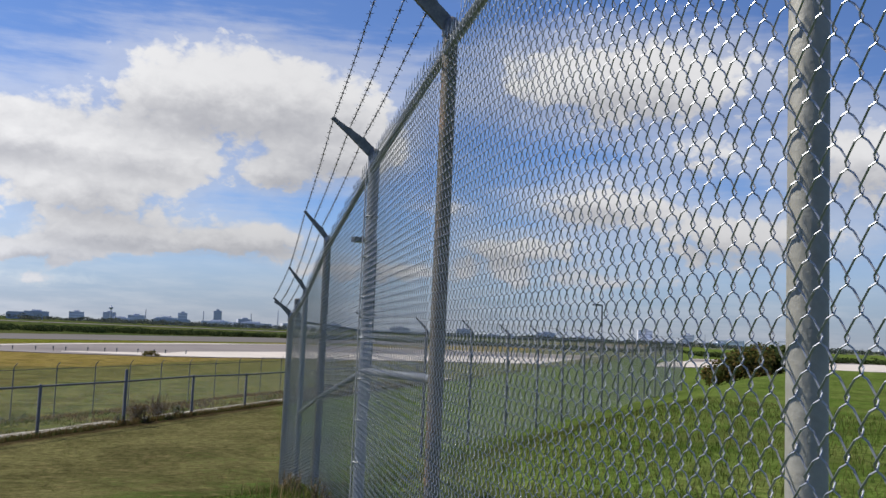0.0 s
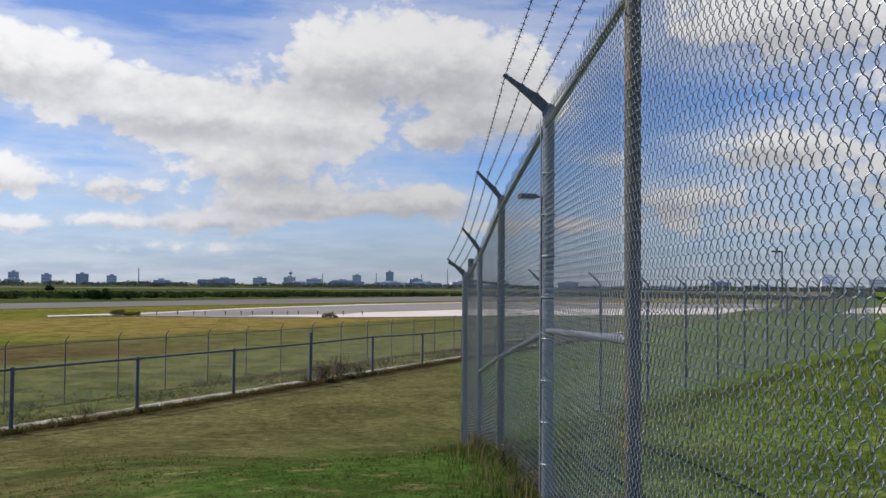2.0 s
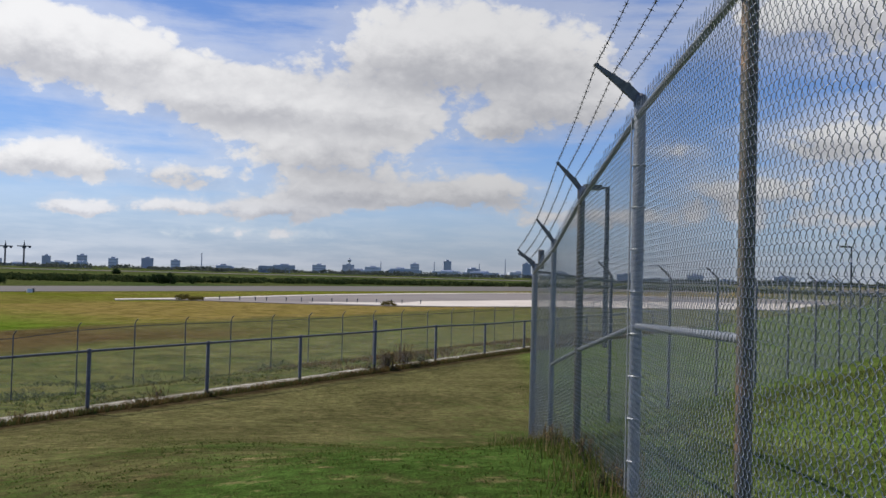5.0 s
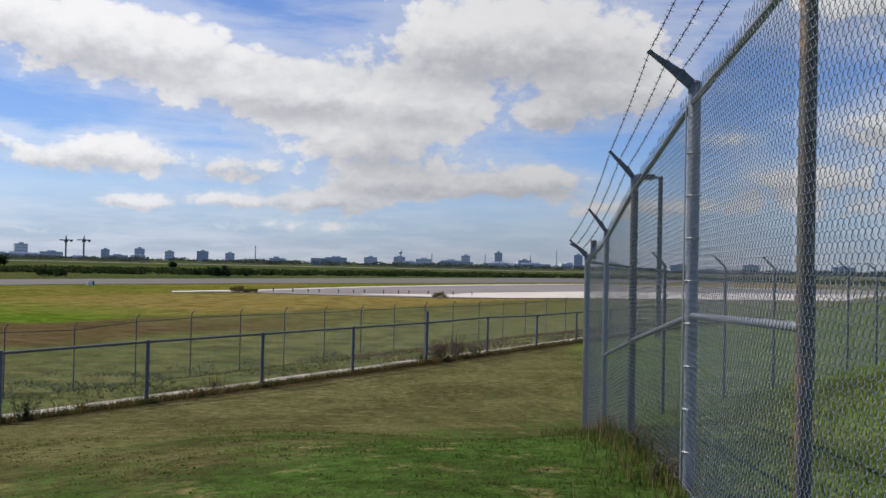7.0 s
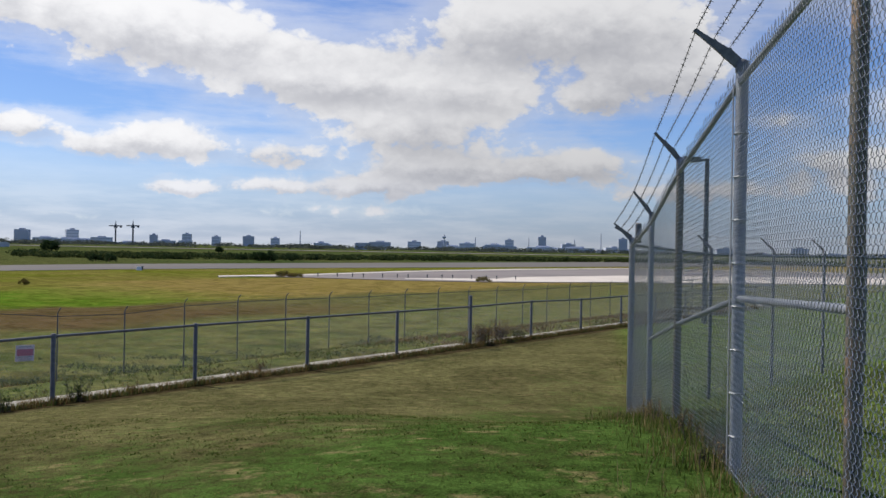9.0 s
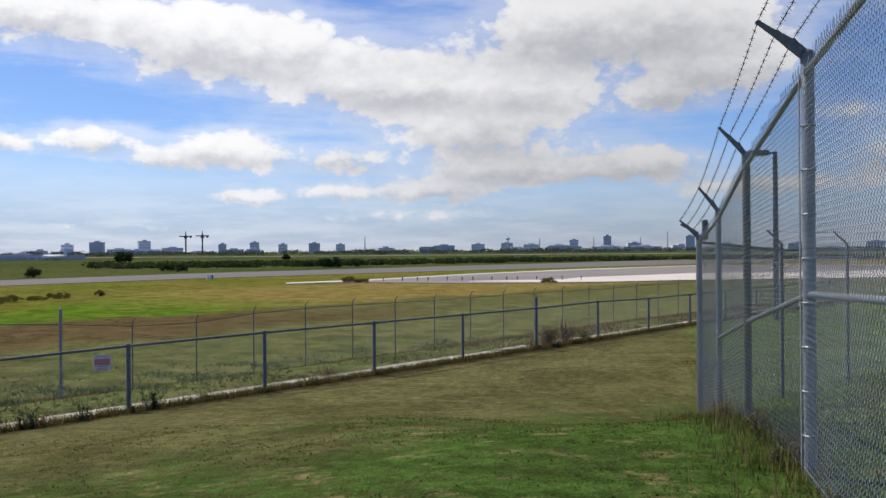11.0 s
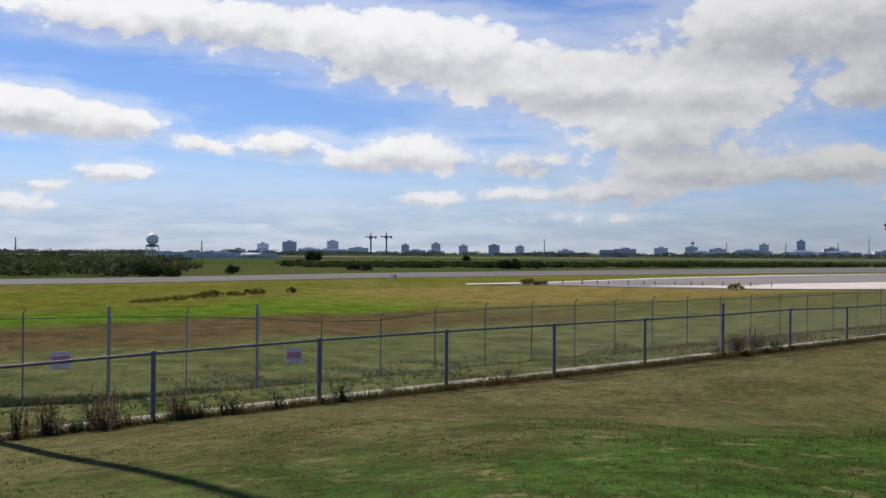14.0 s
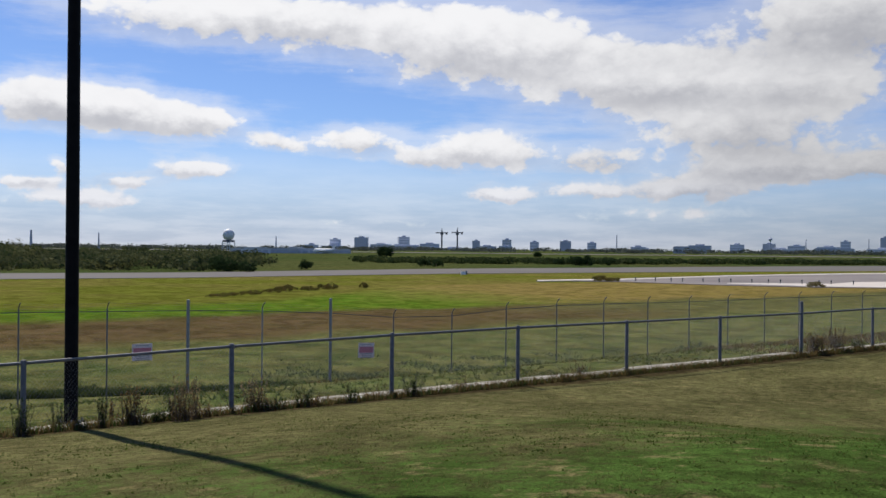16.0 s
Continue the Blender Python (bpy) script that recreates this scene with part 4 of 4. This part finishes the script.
for k, (x, y, w, h) in enumerate([(-53.9, 79.0, 3.0, 0.45), (-54.2, 82.0, 3.2, 0.5), (-54.0, 85.5, 3.4, 0.6), (-53.6, 89.0, 3.0, 0.55), (-53.6, 92.0, 3.4, 1.0), (-53.0, 96.5, 3.0, 0.7),
                                  (-52.7, 100.5, 3.2, 1.1), (-50.5, 106, 1.6, 0.8), (-28.2, 147.2, 4.5, 1.2), (-26.2, 147.6, 3.6, 0.9),
                                  (3.6, 142.0, 3.2, 1.0)]):
    build_bush(x, y, w, h, 110 + k, "bush", "low brown scrub on the airfield grass", mat=RUST_GREEN, count=240)


def scrub(name, spots, size, mat, label, seed):
    """A wide growth of shrubs too many to count."""
    rng = random.Random(seed)
    m = Mesh()
    for x, y, w, h in spots:
        for _ in range(3):
            leaf_cloud(m, (x + rng.gauss(0, w * 0.22), y + rng.gauss(0, w * 0.22), ground_z(x, y) + h * rng.uniform(0.25, 0.6)), w * rng.uniform(0.3, 0.45), 34, size * w, rng, h / w)
    return solid(name, m, mat, label, "scrub", kind="stuff")


def scrub_spots(seed):
    rng = random.Random(seed)
    out = []
    for _ in range(1500):
        b = radians(rng.uniform(-54, -31.5))
        r = rng.uniform(200, 560)
        if math.degrees(b) > -37 and rng.random() < (math.degrees(b) + 37) / 6:
            continue
        out.append((r * math.sin(b), r * math.cos(b), rng.choice((rng.uniform(3, 6), rng.uniform(5, 12))), rng.uniform(1.2, 3.8) * (0.85 + r / 900) * (0.75 + 1.6 * max(0.0, noise.noise((b * 22, r * 0.012, 1.0))))))
    return out


def reed_spots(seed):
    rng = random.Random(seed)
    out = []
    for _ in range(900):
        t = rng.random()
        b = radians(-26 + 76 * t)
        near = 330 + 40 * math.sin(b * 6) + 110 * t
        r = near + abs(rng.gauss(0, 28))
        out.append((r * math.sin(b), r * math.cos(b), rng.uniform(4, 7), rng.uniform(1.6, 2.6)))
    return out


def wood_spots(seed, r0, r1, n, h):
    rng = random.Random(seed)
    out = []
    for _ in range(n):
        b = radians(rng.uniform(-56, 54))
        if noise.noise((b * 9, seed, 0.0)) < rng.uniform(-0.6, 0.25):
            continue
        r = rng.uniform(r0, r1)
        out.append((r * math.sin(b), r * math.cos(b), rng.uniform(12, 30), h * rng.uniform(0.5, 1.15)))
    return out


scrub("scrub", scrub_spots(3), 0.05, SCRUB, "dense green scrub beyond the taxiway", 21)
scrub("reeds", reed_spots(4), 0.07, REED, "long dark band of reeds across the airfield", 22)
scrub("far_woods", wood_spots(5, 1300, 1800, 1100, 8.5), 0.05, FARLEAF_HAZED, "dark line of far woods", 23)


# ---- airfield furniture ----
def build_marker(x, y, k):
    g = ground_z(x, y) + (0.12 if y > 140 else 0)
    s = thing("edge_marker", "short dark edge marker beside the apron", "marker", "apron edge markers")
    part("stake", Mesh().lathe([(0.07, -0.3), (0.07, 0.36), (0.05, 0.4)], 8, (x, y, g)), STEELD, s)
    part("cap", Mesh().lathe([(0.1, 0.36), (0.13, 0.42), (0.09, 0.56), (0.03, 0.6)], 8, (x, y, g)), STEELD, s)


for k in range(14):
    build_marker(-23 + 2.45 * k + (0.4 if k % 3 else -0.3), 151 + 0.25 * k, k)
sign = thing("runway_board", "small white and black board on the taxiway's edge", "sign")
m = pose(-59.0, 168.5, FIELD + 0.05, 0, 0, 35)
part("board", Mesh().plate([(-0.32, 0.0), (0.2, 0.0), (0.2, 0.12), (-0.05, 0.62), (-0.14, 0.62)], 0.9, m @ pose(0, 0, 0, 0, 0, 90)), PAINTW, sign, "white sloping board")
part("dark_end", Mesh().box((0.47, -0.2, 0.0), (0.75, 0.15, 0.75), m), STEELD, sign)


def build_gravel():
    rng = random.Random(9)
    m = Mesh()
    for _ in range(3400):
        p = Vector((-18.8, 28.0, 0)).lerp(Vector((-14.9, 30.2, 0)), rng.random()) + Vector((0.49, -0.87, 0)) * rng.gauss(0.0, 0.28)
        s = rng.uniform(0.03, 0.08)
        m.box((-s, -s * 0.8, -s), (s, s * 0.8, s * 0.6), pose(p.x, p.y, ground_z(p.x, p.y) + 0.02, rng.uniform(0, 40), rng.uniform(0, 40), rng.uniform(0, 360)))
    solid("gravel", m, CONC, "pale gravel at the boundary gate", "gravel", kind="stuff")


build_gravel()


# ---- the far skyline ----
def bearing(deg, r):
    return r * math.sin(radians(deg)), r * math.cos(radians(deg))


def build_block(deg, wide, high, r, dark, seed):
    """A far tower block: body, plant room, window bands."""
    rng = random.Random(seed)
    x, y = bearing(deg, r)
    b = thing("tower_block", "far tower block on the skyline, haze painted in as grey-blue" if high > 22 else "far low building on the skyline, haze painted in as grey", "building", "skyline buildings", at=(x, y, FIELD))
    m = pose(0, 0, 0, 0, 0, -deg + rng.uniform(-20, 20))
    deep = wide * rng.uniform(0.4, 0.7)
    part("wall", Mesh().box((-wide / 2, -deep / 2, -1), (wide / 2, deep / 2, high), m), CITYD_HAZED if dark else CITY_HAZED, b)
    part("plant_room", Mesh().box((-wide * 0.18, -deep * 0.3, high), (wide * 0.2, deep * 0.3, high + 3.2), m), CITYD_HAZED, b)
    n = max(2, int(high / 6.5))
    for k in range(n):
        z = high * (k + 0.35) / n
        part("window_band", Mesh().box((-wide * 0.47, -deep / 2 - 0.25, z), (wide * 0.47, -deep / 2 - 0.02, z + high / n * 0.4), m), CITYD_HAZED, b)


BLOCKS = [(-27.2, 30, 32), (-25.6, 38, 40), (-23.0, 34, 44), (-24.4, 60, 18), (-18.5, 24, 34), (-16.6, 26, 36), (-14.9, 24, 30), (-13.0, 34, 34), (-11.4, 26, 30), (-21.4, 64, 22)]
LOWS = [(-5, 60, 22), (-2.9, 40, 26), (0.4, 46, 24), (-1.1, 34, 30), (3.0, 28, 40), (2.1, 50, 20), (6.6, 40, 26), (9.4, 60, 18), (12, 40, 24), (20, 50, 26),
        (31, 40, 44), (33.5, 36, 36), (25, 60, 24), (36, 70, 24), (39, 40, 32), (16, 60, 20)]
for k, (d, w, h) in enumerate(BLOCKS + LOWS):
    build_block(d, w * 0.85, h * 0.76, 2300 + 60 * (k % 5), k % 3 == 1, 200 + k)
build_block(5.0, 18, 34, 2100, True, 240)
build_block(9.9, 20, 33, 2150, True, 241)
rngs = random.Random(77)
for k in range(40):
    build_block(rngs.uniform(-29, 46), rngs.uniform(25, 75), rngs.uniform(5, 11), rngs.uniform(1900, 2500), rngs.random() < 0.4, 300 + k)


def build_crane(deg, r, high):
    x, y = bearing(deg, r)
    c = thing("tower_crane", "far dark tower crane on the skyline", "crane", "skyline cranes", at=(x, y, FIELD))
    m = pose(0, 0, 0, 0, 0, -deg)
    part("mast", Mesh().box((-1.6, -1.6, 0), (1.6, 1.6, high), m), STEELD, c)
    part("jib", Mesh().box((-13, -1.0, high * 0.88), (13, 1.0, high * 0.88 + 2.2), m), STEELD, c)
    part("cab", Mesh().box((-3.5, -2, high * 0.80), (3.5, 2, high * 0.88), m), STEELD, c)
    part("counterweight", Mesh().box((8, -1.4, high * 0.82), (12, 1.4, high * 0.88), m), STEELD, c)
    part("peak", Mesh().tube([m @ Vector((0, 0, high)), m @ Vector((0, 0, high + 7))], [1.2, 0.4], 5), STEELD, c)


build_crane(-20.63, 2000, 42)
build_crane(-19.67, 2000, 43)


def build_radome():
    x, y = bearing(-33.63, 900)
    r = thing("radar_dome", "white radar dome on a lattice tower", "radar dome", at=(x, y, FIELD))
    ball = Mesh().lathe([(0.5, 0.0)] + [(5.6 * math.sin(radians(a)), 5.4 - 5.6 * math.cos(radians(a))) for a in range(20, 180, 12)] + [(0.3, 11.0)], 18, (0, 0, 10.6))
    part("dome", ball, PAINTW, r, "white faceted dome", True)
    part("deck", Mesh().box((-4, -4, 9.0), (4, 4, 10.9)), STEELD, r, "dark deck")
    for sx in (-4, 4):
        for sy in (-4, 4):
            part("leg", Mesh().tube([(sx * 1.1, sy * 1.1, -1), (sx, sy, 9.5)], 0.45, 5), CITYW, r)
    for z in (2, 4.5, 7):
        part("brace", Mesh().tube([(-4.3, -4.3, z), (4.3, -4.3, z + 2.0)], 0.25, 4), CITYW, r)


build_radome()


def build_mast(deg, r, high, head):
    x, y = bearing(deg, r)
    t = thing("radio_mast", "thin far mast on the skyline", "mast", "skyline masts", at=(x, y, FIELD))
    part("shaft", Mesh().tube([(0, 0, 0), (0, 0, high)], [1.6, 0.8], 6), CITYD_HAZED, t)
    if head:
        part("head", Mesh().lathe([(1.5, 0), (4, 2.5), (4, 5), (1, 7)], 10, (0, 0, high - 9)), CITYD_HAZED, t)


for d, r, h, head in [(-1.04, 2000, 34, True), (-9.9, 2000, 36, False), (7.0, 2100, 30, False), (0.9, 2100, 30, False), (-44.6, 900, 18, False), (-41, 1500, 24, False), (-30.8, 1500, 22, False),
                      (4.2, 2300, 34, False), (8.6, 2300, 46, False), (34.5, 2000, 26, False)]:
    build_mast(d, r, h, head)


def build_hall(deg, r, wide, high, mat, label, seed):
    x, y = bearing(deg, r)
    h = thing("hangar", label, "building", "far halls", at=(x, y, FIELD))
    m = pose(0, 0, 0, 0, 0, -deg)
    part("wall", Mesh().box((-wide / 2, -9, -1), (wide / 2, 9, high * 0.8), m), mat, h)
    part("roof", Mesh().plate([(-wide / 2 - 0.5, high * 0.8), (wide / 2 + 0.5, high * 0.8), (wide / 2 - 2, high), (-wide / 2 + 2, high)], 19, m), CITYD_HAZED, h)
    for k in range(4):
        part("door", Mesh().box((-wide * 0.42 + k * wide * 0.22, -9.3, 0), (-wide * 0.42 + (k * 0.22 + 0.16) * wide, -9.02, high * 0.55), m), CITYD_HAZED, h)


for k, (d, w, h) in enumerate([(-32.0, 22, 4.6), (-30.4, 24, 4), (-28.8, 26, 4), (-27.0, 20, 3.6), (-29.6, 14, 5.2), (-33, 14, 4)]):
    build_hall(d, 720 + 15 * k, w, h, CITYW if k % 2 else CITY_HAZED, "low pale hall beside the airfield", 400 + k)
build_hall(-5.6, 1500, 50, 11, CITYW, "long pale hall on the skyline", 410)
build_hall(2.4, 1600, 60, 10, CITYW, "long pale hall on the skyline", 411)
x, y = bearing(-27.9, 700)
craft = thing("parked_aircraft", "small white parked aircraft by the far halls", "aircraft", at=(x, y, FIELD))
part("fuselage", Mesh().tube([(-9, 0, 2.2), (-7, 0, 2.6), (6, 0, 2.6), (9, 0, 3.0)], [0.4, 1.5, 1.5, 0.5], 10), PAINTW, craft, "white fuselage", True)
part("fin", Mesh().plate([(6, 3), (9, 3), (10, 7), (8.3, 7)], 0.3, Matrix()), PAINTW, craft)
part("wing", Mesh().box((-2, -9, 2.2), (2, 9, 2.5)), PAINTW, craft)
for sx, sy in ((-6, 0), (1, -2), (1, 2)):
    part("wheel", Mesh().box((sx - 0.4, sy - 0.15, 0), (sx + 0.4, sy + 0.15, 1.4)), STEELD, craft)
